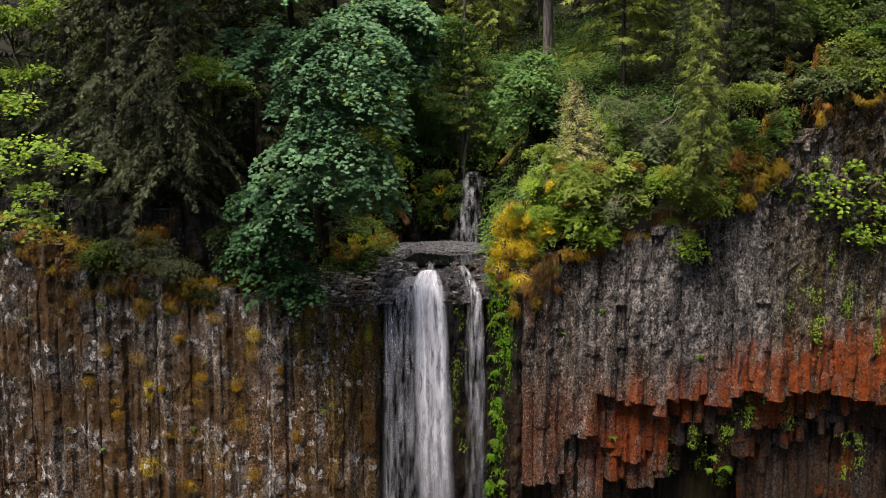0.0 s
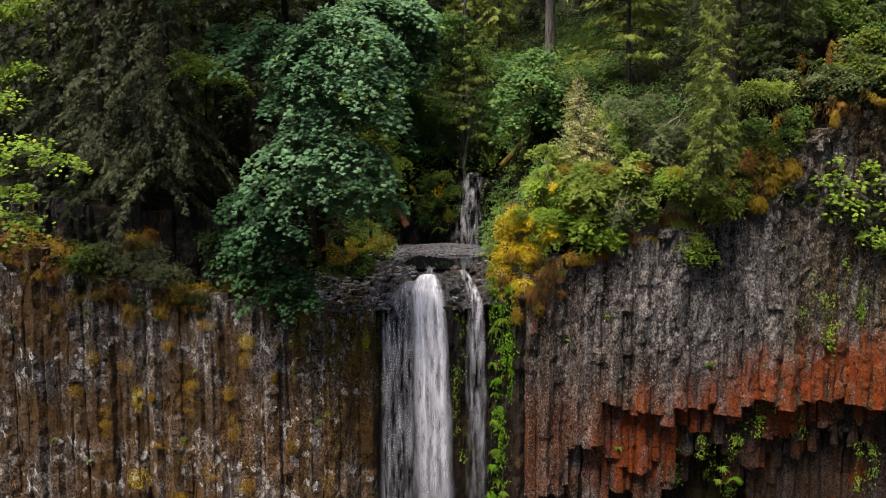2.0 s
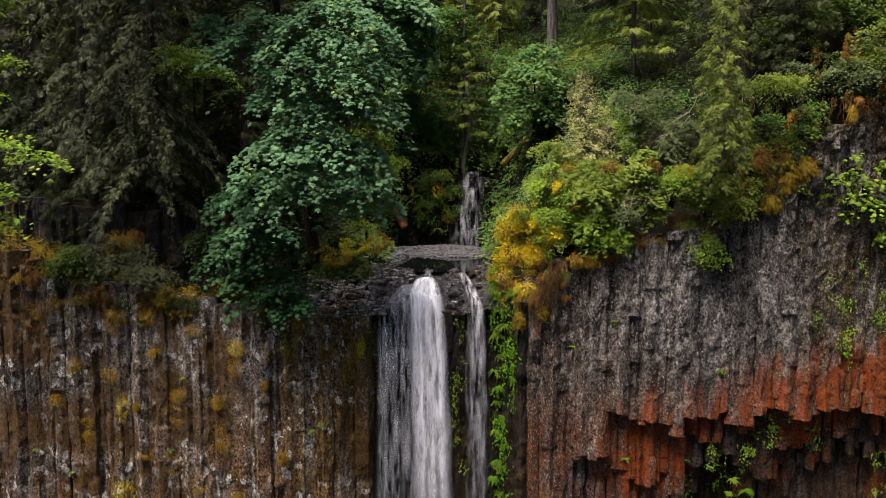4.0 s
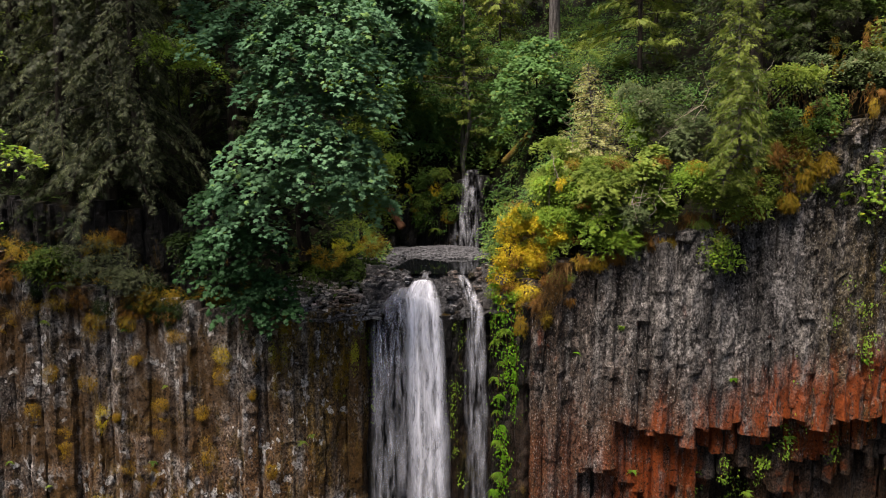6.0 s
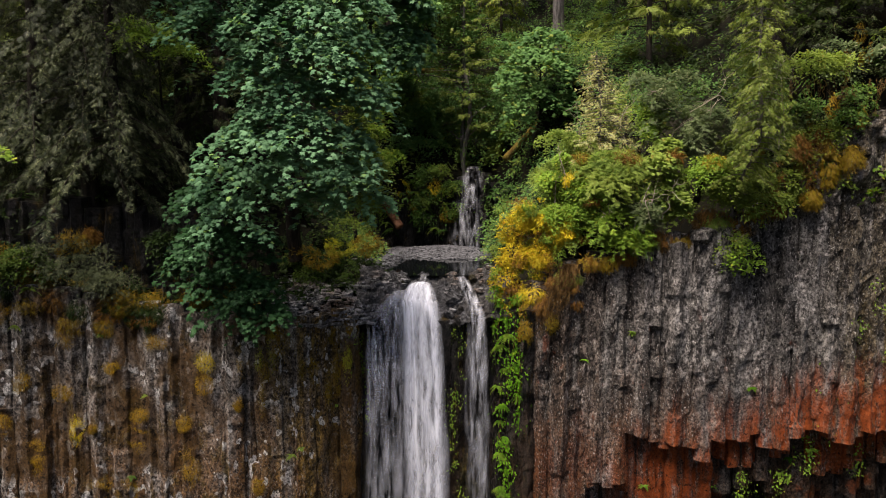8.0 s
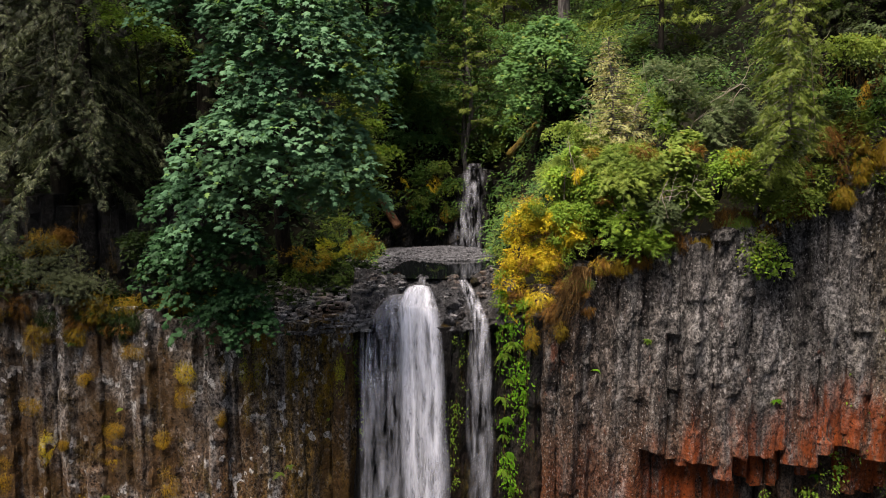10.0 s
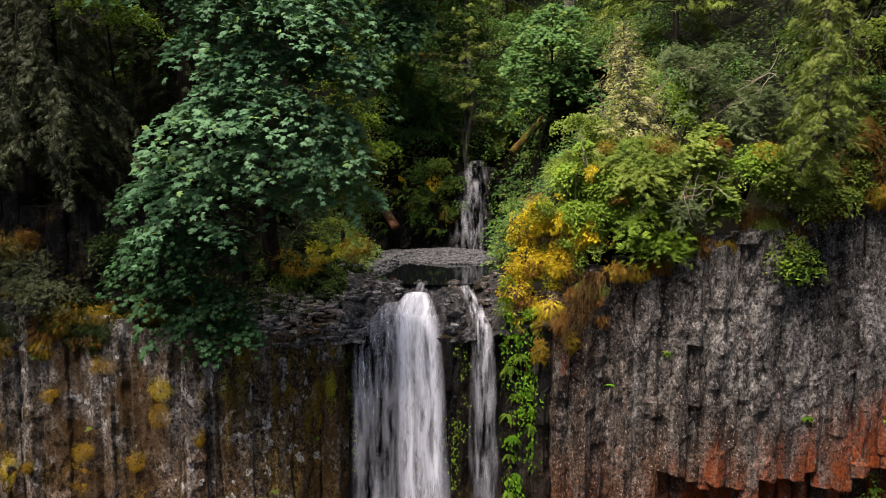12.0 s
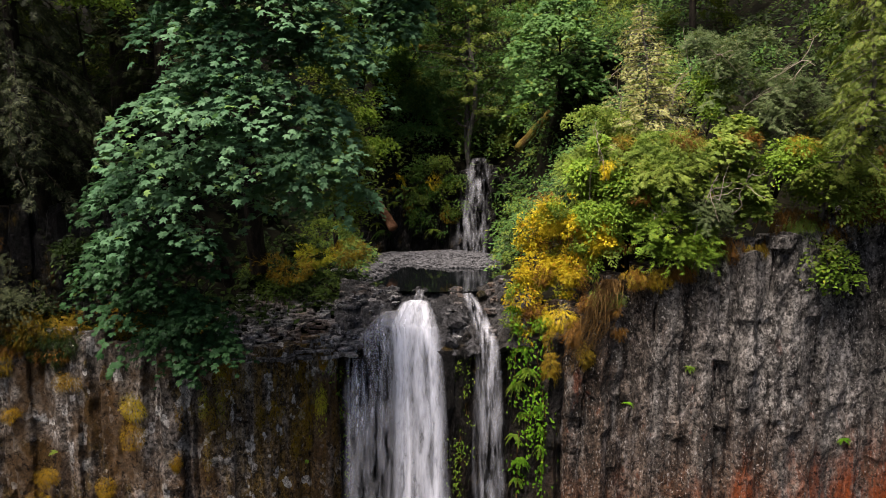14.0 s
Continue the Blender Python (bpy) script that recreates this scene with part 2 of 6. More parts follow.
    crack = ramp(t, world_noise(t, 5.0, (1.0, 1.0, 0.9), 4, 0.7, (7, 3, 2)), 0.36, 0.43, 0.22, 1.0)
    fleck = ramp(t, world_noise(t, 15.0, (1, 1, 0.6), 3, 0.6), 0.58, 0.66, 0, speck)
    col = blend(t, fleck, col, blend(t, 0.5, pale, (0.22, 0.215, 0.20)))
    col = blend(t, calc(t, "MULTIPLY", rust, 0.92), col, stain)
    grit = blend(t, ramp(t, grain, 0.38, 0.62), (0.24, 0.24, 0.24), (1.75, 1.75, 1.75))
    col = blend(t, 1.0, col, blend(t, calc(t, "MULTIPLY", rust, 0.6), grit, (0.95, 0.95, 0.95)), "MULTIPLY")
    col = blend(t, 1.0, col, blend(t, crack, (0.0, 0.0, 0.0), (1.0, 1.0, 1.0)), "MULTIPLY")
    link(t, col, bsdf.inputs["Base Color"])
    bsdf.inputs["Roughness"].default_value = rough
    bsdf.inputs["Specular IOR Level"].default_value = gloss
    bumped(t, bsdf, calc(t, "ADD", grain, calc(t, "MULTIPLY", clot, 1.2)), 1.0, 0.14)
    return m


def white_water(name, cover, stretch, fine, soft=0.30):
    """Falling white water: streaks of foam with gaps between them, thin at the edge of each ribbon."""
    m, t, bsdf = nodes(name)
    streak = world_noise(t, 1.0, stretch, 4, 0.55)
    small = world_noise(t, 1.0, fine, 4, 0.6, (3, 3, 3))
    fac = ramp(t, calc(t, "ADD", calc(t, "MULTIPLY", streak, 0.65), calc(t, "MULTIPLY", small, 0.35)), 0.60 - cover, 0.60 - cover + soft)
    thin = t.nodes.new("ShaderNodeAttribute")
    thin.attribute_name = "body"
    fac = calc(t, "MULTIPLY", fac, thin.outputs["Fac"])
    bsdf.inputs["Base Color"].default_value = (0.92, 0.94, 0.97, 1)
    bsdf.inputs["Roughness"].default_value = 0.4
    scatter_through = t.nodes.new("ShaderNodeBsdfTranslucent")
    scatter_through.inputs["Color"].default_value = (0.92, 0.94, 0.97, 1)
    foam = t.nodes.new("ShaderNodeMixShader")
    foam.inputs[0].default_value = 0.25
    link(t, bsdf.outputs[0], foam.inputs[1])
    link(t, scatter_through.outputs[0], foam.inputs[2])
    clear = t.nodes.new("ShaderNodeBsdfTransparent")
    mx = t.nodes.new("ShaderNodeMixShader")
    link(t, fac, mx.inputs[0])
    link(t, clear.outputs[0], mx.inputs[1])
    link(t, foam.outputs[0], mx.inputs[2])
    link(t, mx.outputs[0], t.nodes["Material Output"].inputs["Surface"])
    return m


def still_water(name):
    m, t, bsdf = nodes(name)
    bsdf.inputs["Base Color"].default_value = (0.004, 0.005, 0.005, 1)
    bsdf.inputs["Roughness"].default_value = 0.03
    bumped(t, bsdf, world_noise(t, 3.0, (1, 2, 1), 3), 0.08, 0.01)
    return m


GREY = ((0.010, 0.0092, 0.0078), (0.112, 0.103, 0.089), (0.34, 0.32, 0.285))
# the second zone darkens the far west columns: shade put into the colour
M_LEFT = rock("basalt_mossy", (0.014, 0.012, 0.009), (0.138, 0.117, 0.094), (0.38, 0.355, 0.31), (0.070, 0.036, 0.008), 0.48, 0.60, lichen=1.35, moss=0.5, warm=(0.115, 0.058, 0.019), seep_shade=((-8.2, -5.2, (0.055, 0.036, 0.011), (0.180, 0.108, 0.013)), (-14.0, -19.5, (0.012, 0.010, 0.008), (0.058, 0.048, 0.038))))
M_RIGHT = rock("basalt_rusty", *GREY, (0.215, 0.043, 0.005), 0.5, 0.6, moss=0.0, band=(15.0, 16.0, 19.0), speck=0.75, warm=(0.10, 0.046, 0.018), seep_shade=((14.5, 19.5, (0.022, 0.016, 0.006), (0.085, 0.056, 0.010)), (11.5, 4.5, (0.016, 0.012, 0.008), (0.075, 0.046, 0.026))))
# damp rock of the recessed rows, darkened with the shade under the overhang
M_DAMPSHADE = rock("basalt_damp_shaded", (0.006, 0.005, 0.004), (0.050, 0.040, 0.031), (0.115, 0.098, 0.082), (0.17, 0.042, 0.007), 0.54, 0.62, rough=0.55, speck=0.3, warm=(0.05, 0.028, 0.014))
# wet rock; also used where shade is put into the rock colour
M_WETSHADED = rock("basalt_wet_and_shaded", (0.004, 0.004, 0.004), (0.016, 0.015, 0.013), (0.04, 0.036, 0.032), (0.03, 0.026, 0.006), 0.55, 0.68, moss=0.3, rough=0.35, speck=0.12, warm=(0.03, 0.018, 0.01))
M_BED = rock("streambed_rock", (0.020, 0.019, 0.018), (0.190, 0.182, 0.172), (0.38, 0.37, 0.355), (0.095, 0.055, 0.028), 0.5, 0.66, rough=0.5, warm=(0.05, 0.042, 0.034))
M_LIP = rock("lip_rock", (0.012, 0.012, 0.011), (0.046, 0.045, 0.044), (0.12, 0.118, 0.115), (0.03, 0.026, 0.02), 0.5, 0.66, rough=0.45, speck=0.3, gloss=0.25, warm=(0.04, 0.038, 0.035))
M_GRAVEL = plain("gravel", (0.030, 0.030, 0.030), (0.115, 0.115, 0.116), 6.0)
# near-black soil: the shade of the canopy is in its colour
M_SOIL = plain("forest_soil_shaded", (0.004, 0.004, 0.002), (0.012, 0.011, 0.005), 0.8)
M_BARK = plain("grey_bark", (0.05, 0.045, 0.04), (0.16, 0.145, 0.13), 3.0, stretch=(2, 2, 0.3), bump=0.9, depth=0.06)
M_BARKDARK = plain("dark_bark", (0.010, 0.008, 0.006), (0.036, 0.030, 0.022), 3.0, stretch=(2, 2, 0.3), bump=0.9, depth=0.05)
M_LOG = plain("bare_log_wood", (0.10, 0.045, 0.022), (0.26, 0.13, 0.07), 2.0, stretch=(1, 1, 1))
M_MOSSLOG = plain("mossy_bark", (0.07, 0.045, 0.012), (0.16, 0.13, 0.020), 2.5, bump=0.9, depth=0.08)
M_TWIG = plain("dry_twig", (0.16, 0.13, 0.10), (0.32, 0.27, 0.21), 4.0)
M_MAPLE = foliage("maple_leaf", (0.038, 0.102, 0.046), (0.140, 0.262, 0.124), (0.15, 0.25, 0.06), rough=0.45, sheen=0.06)
# the maple leaf again, darker: missing direct light put into the colour
M_MAPLESHADE = foliage("maple_leaf_shaded", (0.009, 0.031, 0.011), (0.042, 0.105, 0.034), rough=0.42)
M_LIME = foliage("lime_leaf", (0.065, 0.130, 0.012), (0.21, 0.32, 0.034), (0.25, 0.26, 0.02), patch=1.0)
M_BUSH = foliage("bush_leaf", (0.064, 0.115, 0.018), (0.235, 0.300, 0.050), (0.20, 0.17, 0.03), 0.04, patch=1.1, glow=0.42)
M_BUSHGREY = foliage("bush_leaf_bluish", (0.034, 0.058, 0.018), (0.115, 0.150, 0.058), (0.20, 0.19, 0.10), patch=1.0)
M_FOREST = foliage("forest_leaf", (0.024, 0.065, 0.012), (0.095, 0.165, 0.030), (0.14, 0.15, 0.02))
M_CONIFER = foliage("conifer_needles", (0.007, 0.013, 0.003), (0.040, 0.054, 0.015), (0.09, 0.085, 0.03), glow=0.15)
# conifer needles again, with shade put into the dark end of the colour
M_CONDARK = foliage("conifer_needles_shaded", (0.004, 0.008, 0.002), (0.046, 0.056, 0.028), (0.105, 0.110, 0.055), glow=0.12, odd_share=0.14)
M_CONPALE = foliage("conifer_needles_grey_green", (0.014, 0.020, 0.008), (0.085, 0.100, 0.046), (0.15, 0.16, 0.07), glow=0.15, odd_share=0.12)
M_CONLIGHT = foliage("conifer_needles_light", (0.042, 0.072, 0.010), (0.168, 0.210, 0.034), (0.20, 0.18, 0.04), glow=0.2)
M_DEAD = foliage("dying_fir_needles", (0.15, 0.160, 0.048), (0.36, 0.37, 0.14), (0.28, 0.14, 0.04), odd_share=0.1, glow=0.2)
M_YELLOW = foliage("yellow_moss", (0.26, 0.20, 0.008), (0.64, 0.52, 0.020), (0.40, 0.17, 0.012), odd_share=0.15, glow=0.25, patch=0.7)
M_YELLOWGREEN = foliage("yellow_green_moss", (0.13, 0.15, 0.010), (0.38, 0.40, 0.028), (0.45, 0.30, 0.02), odd_share=0.12, glow=0.25, patch=0.9)
M_OCHRE = foliage("ochre_moss", (0.075, 0.046, 0.005), (0.25, 0.155, 0.012), (0.22, 0.19, 0.01), odd_share=0.2, glow=0.15, patch=0.7)
# ochre moss again: more orange, and brightened for the lit cliff face
M_CUSHIONLIT = foliage("orange_moss_lit", (0.095, 0.050, 0.004), (0.31, 0.175, 0.009), (0.30, 0.23, 0.012), odd_share=0.15, glow=0.12, patch=1.2)
M_RUSTFERN = foliage("dry_fern", (0.075, 0.034, 0.008), (0.20, 0.095, 0.016), (0.22, 0.13, 0.02), odd_share=0.2, glow=0.2, patch=0.7)
M_GULLY = foliage("gully_leaf", (0.030, 0.082, 0.021), (0.108, 0.205, 0.050), (0.16, 0.19, 0.03), patch=0.8)
# forest leaf darkened, so that gaps and understory carry shade in their colour
M_SHADE = foliage("forest_leaf_shaded", (0.006, 0.015, 0.003), (0.030, 0.052, 0.010), (0.07, 0.10, 0.02))
M_BUSHDARK = foliage("bush_leaf_dark", (0.026, 0.056, 0.010), (0.100, 0.150, 0.024), (0.12, 0.13, 0.02), patch=1.0)
M_ROOT = plain("hanging_roots", (0.05, 0.028, 0.010), (0.17, 0.10, 0.030), 4.0)
M_VINE = foliage("bright_fern_leaf", (0.045, 0.125, 0.006), (0.15, 0.32, 0.013), (0.22, 0.33, 0.02), glow=0.35)
M_FALL = white_water("falling_water", 0.38, (4.2, 1.0, 0.70), (13.0, 2.0, 2.6), 0.40)
M_VEIL = white_water("thin_falling_water", 0.25, (5.0, 1.0, 0.60), (15.0, 2.0, 2.4), 0.46)
M_SIDE = white_water("side_falling_water", 0.21, (5.0, 1.0, 0.60), (15.0, 2.0, 2.4), 0.40)
M_LACE = white_water("thin_veil_of_water", 0.17, (3.6, 1.0, 0.9), (9.0, 2.0, 2.4), 0.36)
M_POOL = still_water("pool_water")


# ---- the ground ----
def line(x, xs, ys):
    return np.interp(x, xs, ys)


def step(x, a, b):
    s = np.clip((np.asarray(x, float) - a) / (b - a), 0, 1)
    return s * s * (3 - 2 * s)


def rim_left(x):
    return line(x, (-30, -22.1, -19.3, -16.5, -13.7, -9.8, -5.2), (26.5, 25.2, 24.0, 22.9, 22.2, 21.8, 21.5))


def rim_right(x):
    return line(x, (3.4, 5.1, 8.0, 12.9, 14.8, 16.0, 17.0, 18.5, 22.4, 30), (22.3, 23.3, 24.3, 25.7, 26.5, 27.7, 29.0, 30.3, 31.6, 34.5))


def cliff_line(x):
    return line(x, (-60, -4.6, -4.2, 3.2, 3.9, 7.6, 8.4, 60), (34.7, 34.7, 37.2, 37.2, 36.9, 36.9, 38.1, 38.1))


def ground_top(x, y):
    """Height of the forest floor above the cliff."""
    tier = step(x, -9, -14)
    left = rim_left(x) + tier * step(y, 35.7, 36.4) * np.maximum(0, 26.0 - rim_left(x)) + 0.62 * np.maximum(0, y - 35.0 - 1.2 * tier) - 0.9 * (1 - tier) * step(x, -8.8, -7.5) * (1 - step(y, 39.5, 41.5))
    right = rim_right(x) + np.minimum(1.35 * np.maximum(0, y - 35.6), 4.5) + 0.45 * np.maximum(0, y - 39.0)
    xc = line(y, (36, 46, 50, 53.2, 54, 90), (-0.4, -0.2, -0.6, -0.6, 2.4, 3.0))
    half = line(y, (36, 38, 46, 50, 53.2, 54.0, 70), (2.3, 2.2, 3.0, 4.4, 4.6, 0.9, 1.2))
    bed = line(y, (36, 38, 46, 53.4, 54.2, 64, 95), (22.2, 22.2, 22.3, 22.8, 28.0, 34.0, 60.0))
    d = np.maximum(0, np.abs(x - xc) - half)
    gully = bed + d * np.where(x > xc, 1.25 + 2.2 * step(y, 47, 50) * (1 - step(y, 53, 55)), 0.75 + 0.5 * step(y, 44, 50))
    top = np.minimum(np.where(x > xc, right, left), gully)
    return np.minimum(top, 66.0)


def ground_height(x, y):
    x, y = np.asarray(x, float), np.asarray(y, float)
    p = np.stack([x, y, 0 * x], -1).reshape(-1, 3)
    n = fbm(p, 0.35, 4, 3).reshape(x.shape) * 0.35
    calm = np.where((np.abs(x + 0.2) < 3.2) & (y < 51.5), 0.15, 1.0)
    low = -1.8 * np.exp(-((x + 0.3) ** 2 + (y - 30) ** 2) / 60.0) + n
    return np.where(y < cliff_line(x), low, ground_top(x, y) + n * calm)


gx = np.concatenate([[-900, -400, -200, -120, -80, -60, -45, -36], np.arange(-30, 30.1, 0.45), [36, 45, 60, 80, 120, 200, 400, 900]])
gy = np.concatenate([[-900, -400, -200, -100, -50, -20, 0, 10], np.arange(18, 32, 1.0), np.arange(32, 60, 0.4), np.arange(60, 96, 1.2), [110, 140, 200, 400, 900]])
GX, GY = np.meshgrid(gx, gy, indexing="ij")
GZ = ground_height(GX, GY)
gi, gj = np.meshgrid(np.arange(len(gx) - 1), np.arange(len(gy) - 1), indexing="ij")
gn = len(gy)
ground_faces = np.stack([gi * gn + gj, (gi + 1) * gn + gj, (gi + 1) * gn + gj + 1, gi * gn + gj + 1], -1).reshape(-1, 4)
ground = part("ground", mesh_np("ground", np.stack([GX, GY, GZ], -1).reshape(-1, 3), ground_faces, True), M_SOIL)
tagged(ground, "forest soil on the slopes above the cliff, darkened with canopy shade", "ground", kind="structure")


# ---- the cliff: basalt columns ----
def column_mesh(x, y, wide, z0, z1, rough, seed, blocky=0.05, fine=0.16):
    r = np.random.default_rng(seed)
    turn = r.uniform(0, np.pi / 3)
    corner = np.array([wide * 0.58 * r.uniform(0.86, 1.14) for _ in range(6)])
    ca = turn + np.arange(6) * np.pi / 3 + r.normal(0, 0.10, 6)
    cx, cy = corner * np.cos(ca), corner * np.sin(ca)
    px, py = [], []
    for k in range(6):
        for s in (0.06, 0.5, 0.94):
            px.append(cx[k] * (1 - s) + cx[(k + 1) % 6] * s)
            py.append(cy[k] * (1 - s) + cy[(k + 1) % 6] * s)
    px, py = np.array(px), np.array(py)
    m = len(px)
    zs = np.concatenate([np.arange(z0, min(z1, 9.5), 1.2), np.arange(max(z0, 9.5), z1, fine), [z1]])
    nz = len(zs)
    # joints: each length of the column is set a little off the next
    cuts = np.cumsum(r.uniform(0.5, 2.2, 60)) + z0
    seg = np.searchsorted(cuts, zs)
    off = r.normal(0, blocky * 0.6, (64, 2))
    grow = 1 + r.normal(0, blocky, 64)
    X = px[None, :] * grow[seg][:, None] + off[seg, 0][:, None] + x
    Y = py[None, :] * grow[seg][:, None] + off[seg, 1][:, None] + y
    Z = np.repeat(zs[:, None], m, 1)
    P = np.stack([X, Y, Z], -1).reshape(-1, 3)
    out = np.stack([np.tile(px, nz), np.tile(py, nz), np.zeros(nz * m)], -1)
    out = unit(out)
    rr = rough(P) if callable(rough) else rough
    q = P * np.array([1.6, 1.6, 0.45])
    cell = np.floor(P * np.array([3.6, 3.6, 2.6]) + 0.35 * vnoise(P, 1.5, 5)[:, None]).astype(np.int64)
    jag = hash3(cell[:, 0], cell[:, 1], cell[:, 2], 11)
    P = P + out * (fbm(q, 1.7, 4, 21) * rr + jag * rr * 0.32)[:, None]
    P[:, 2] += np.where((P[:, 2] > z1 - 0.01) | (P[:, 2] < z0 + 0.01), vnoise(P, 2.0, 8) * 0.12, 0)
    P = np.concatenate([P, [[x, y, z0 + 0.05], [x, y, z1 + 0.08]]])
    i, j = np.meshgrid(np.arange(nz - 1), np.arange(m), indexing="ij")
    j2 = (j + 1) % m
    f = np.stack([i * m + j, i * m + j2, (i + 1) * m + j2, (i + 1) * m + j], -1).reshape(-1, 4)
    k = np.arange(m)
    k2 = (k + 1) % m
    tri = np.concatenate([np.stack([f[:, 0], f[:, 1], f[:, 2]], -1), np.stack([f[:, 0], f[:, 2], f[:, 3]], -1),
                          np.stack([k2, k, np.full(m, nz * m)], -1), np.stack([(nz - 1) * m + k, (nz - 1) * m + k2, np.full(m, nz * m + 1)], -1)])
    base = np.array([x, y, z0])
    return mesh_np("column", P - base, tri), base


def column_row(parent, material, xs, y_of, top_of, foot_of, wide, rough, seed, blocky=0.05, jit=0.10, gap=0.80, fine=0.22):
    r = np.random.default_rng(seed)
    x = xs[0]
    n = 0
    while x < xs[1]:
        w = wide * r.uniform(0.72, 1.32)
        foot, top = foot_of(x) if callable(foot_of) else foot_of, top_of(x)
        if top - foot > 0.5:
            me, base = column_mesh(x, y_of(x) + r.uniform(-jit, jit), w, foot, top, rough, seed * 1000 + n, blocky, fine)
            ob = part("column", me, material, parent)
            ob.location = base
        x += w * gap
        n += 1


def wave(x, seed):
    x = np.atleast_1d(np.asarray(x, float))
    return float(vnoise(np.stack([x, 0 * x, 0 * x], -1), 0.45, seed)[0])


left_rng = np.random.default_rng(3)
cliff_left = thing("wall_west", "mossy grey-brown basalt column cliff", "cliff", kind="structure")
column_row(cliff_left, M_LEFT, (-31, -3.5), lambda x: 34.3 + 1.1 * float(step(x, -5.6, -4.0)) + 0.22 * wave(x, 4) - (0.18 if x < -9.9 else -0.10), lambda x: float(rim_left(x)) + left_rng.uniform(-0.35, 0.2), 2.0, 0.78,
           lambda P: 0.09 + 0.03 * step(P[:, 2], 19, 22), 11, 0.03, 0.06, 0.54)
# tier under the trees: near-black rock colour stands for their shade
column_row(cliff_left, M_WETSHADED, (-31, -9.5), lambda x: 36.1 + 0.4 * wave(x, 6), lambda x: 26.2 + 0.5 * wave(x * 2, 7), 20.5, 0.7, 0.10, 12, 0.06, 0.1, 0.8, 0.2)


# broken columns that end in the air on the west cliff
for i, (x, z0, z1, w) in enumerate(((-6.65, 15.8, 18.2, 0.55), (-5.5, 14.3, 16.0, 0.5), (-7.6, 13.2, 15.4, 0.5), (-12.6, 12.2, 14.0, 0.55), (-10.6, 18.0, 20.6, 0.5), (-14.6, 18.8, 21.0, 0.5), (-16.2, 14.6, 17.0, 0.55), (-9.0, 16.2, 18.8, 0.45), (-18.4, 16.4, 19.6, 0.55))):
    me, base = column_mesh(x, 34.02 + 0.3 * float(step(x, -5.9, -5.2)), w, z0, z1, 0.08, 900 + i, 0.05)
    part("column", me, M_LEFT, cliff_left).location = base


def foot_front(x):
    return line(x, (3.7, 6.35, 6.4, 8.1, 8.2, 9.0, 10.7, 11.0, 11.05, 11.45, 11.5, 13.1, 13.7, 14.2, 14.8, 15.1, 15.7, 16.0, 16.4, 17.0, 17.6, 20.2, 20.5, 30),
                (11.2, 11.9, 14.05, 14.1, 16.5, 16.05, 15.85, 16.1, 15.5, 15.5, 16.05, 16.3, 16.5, 16.0, 16.1, 16.4, 16.8, 17.3, 16.5, 16.2, 16.55, 16.6, 16.15, 16.1))


def foot_second(x):
    return line(x, (8.1, 8.6, 9.7, 9.75, 10.6, 10.65, 11.1, 11.15, 11.85, 11.9, 12.4, 13.5, 14.7, 15.0, 15.6, 16.3, 17.2, 18.0, 18.4, 19.0, 20.7, 30),
                (13.6, 13.2, 13.2, 12.8, 12.8, 13.4, 13.4, 12.2, 12.2, 15.1, 14.7, 14.8, 14.5, 15.0, 15.5, 14.9, 14.25, 14.3, 14.8, 15.1, 15.4, 15.3))


def foot_third(x):
    return line(x, (11.8, 12.2, 13.0, 13.4, 15.4, 16.0, 17.6, 18.0, 18.1, 19.4, 19.5, 30), (12.9, 13.5, 13.3, 13.9, 13.6, 13.1, 12.9, 12.9, 13.7, 13.6, 14.2, 14.1))


right_rng = np.random.default_rng(5)
cliff_right = thing("wall_east", "grey basalt cliff stained rusty red, broken columns below", "cliff", kind="structure")
column_row(cliff_right, M_RIGHT, (3.95, 31), lambda x: 35.2 - 0.02 * (x - 4) + 0.6 * max(0.0, 5.0 - x) + 0.35 * wave(x, 14), lambda x: float(rim_right(x)) + right_rng.uniform(-0.3, 0.3),
           lambda x: float(foot_front(x)) + right_rng.uniform(-0.30, 0.2), 0.68, lambda P: 0.06 + 0.08 * step(P[:, 2], 16.5, 20.0) + 0.20 * step(P[:, 2], 23.5, 26.5) * step(P[:, 0], 9, 13), 13, 0.07, 0.12, 0.60)
column_row(cliff_right, M_RIGHT, (8.1, 31), lambda x: 35.62 + 0.25 * wave(x, 15), lambda x: 18.5, lambda x: float(foot_second(x)) + right_rng.uniform(-0.35, 0.3), 0.46, 0.05, 14, 0.08, 0.20)
# recessed rows: the overhang's shade is in their darker rock colour
column_row(cliff_right, M_DAMPSHADE, (11.8, 31), lambda x: 36.1 + 0.2 * wave(x, 17), lambda x: 18.0, lambda x: float(foot_third(x)) + right_rng.uniform(-0.6, 0.4), 0.44, 0.05, 18, 0.08, 0.22)
column_row(cliff_right, M_DAMPSHADE, (15.4, 31), lambda x: 36.75 + 0.15 * wave(x, 29), lambda x: 18.0, lambda x: 2.0 if x > 16.2 else 12.0 + wave(x * 3, 9), 0.42, 0.06, 21, 0.05, 0.12)
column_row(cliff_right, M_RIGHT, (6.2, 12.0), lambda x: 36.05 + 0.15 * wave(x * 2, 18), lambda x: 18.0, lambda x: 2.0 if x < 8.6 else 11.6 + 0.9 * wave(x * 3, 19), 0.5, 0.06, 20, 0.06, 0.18)
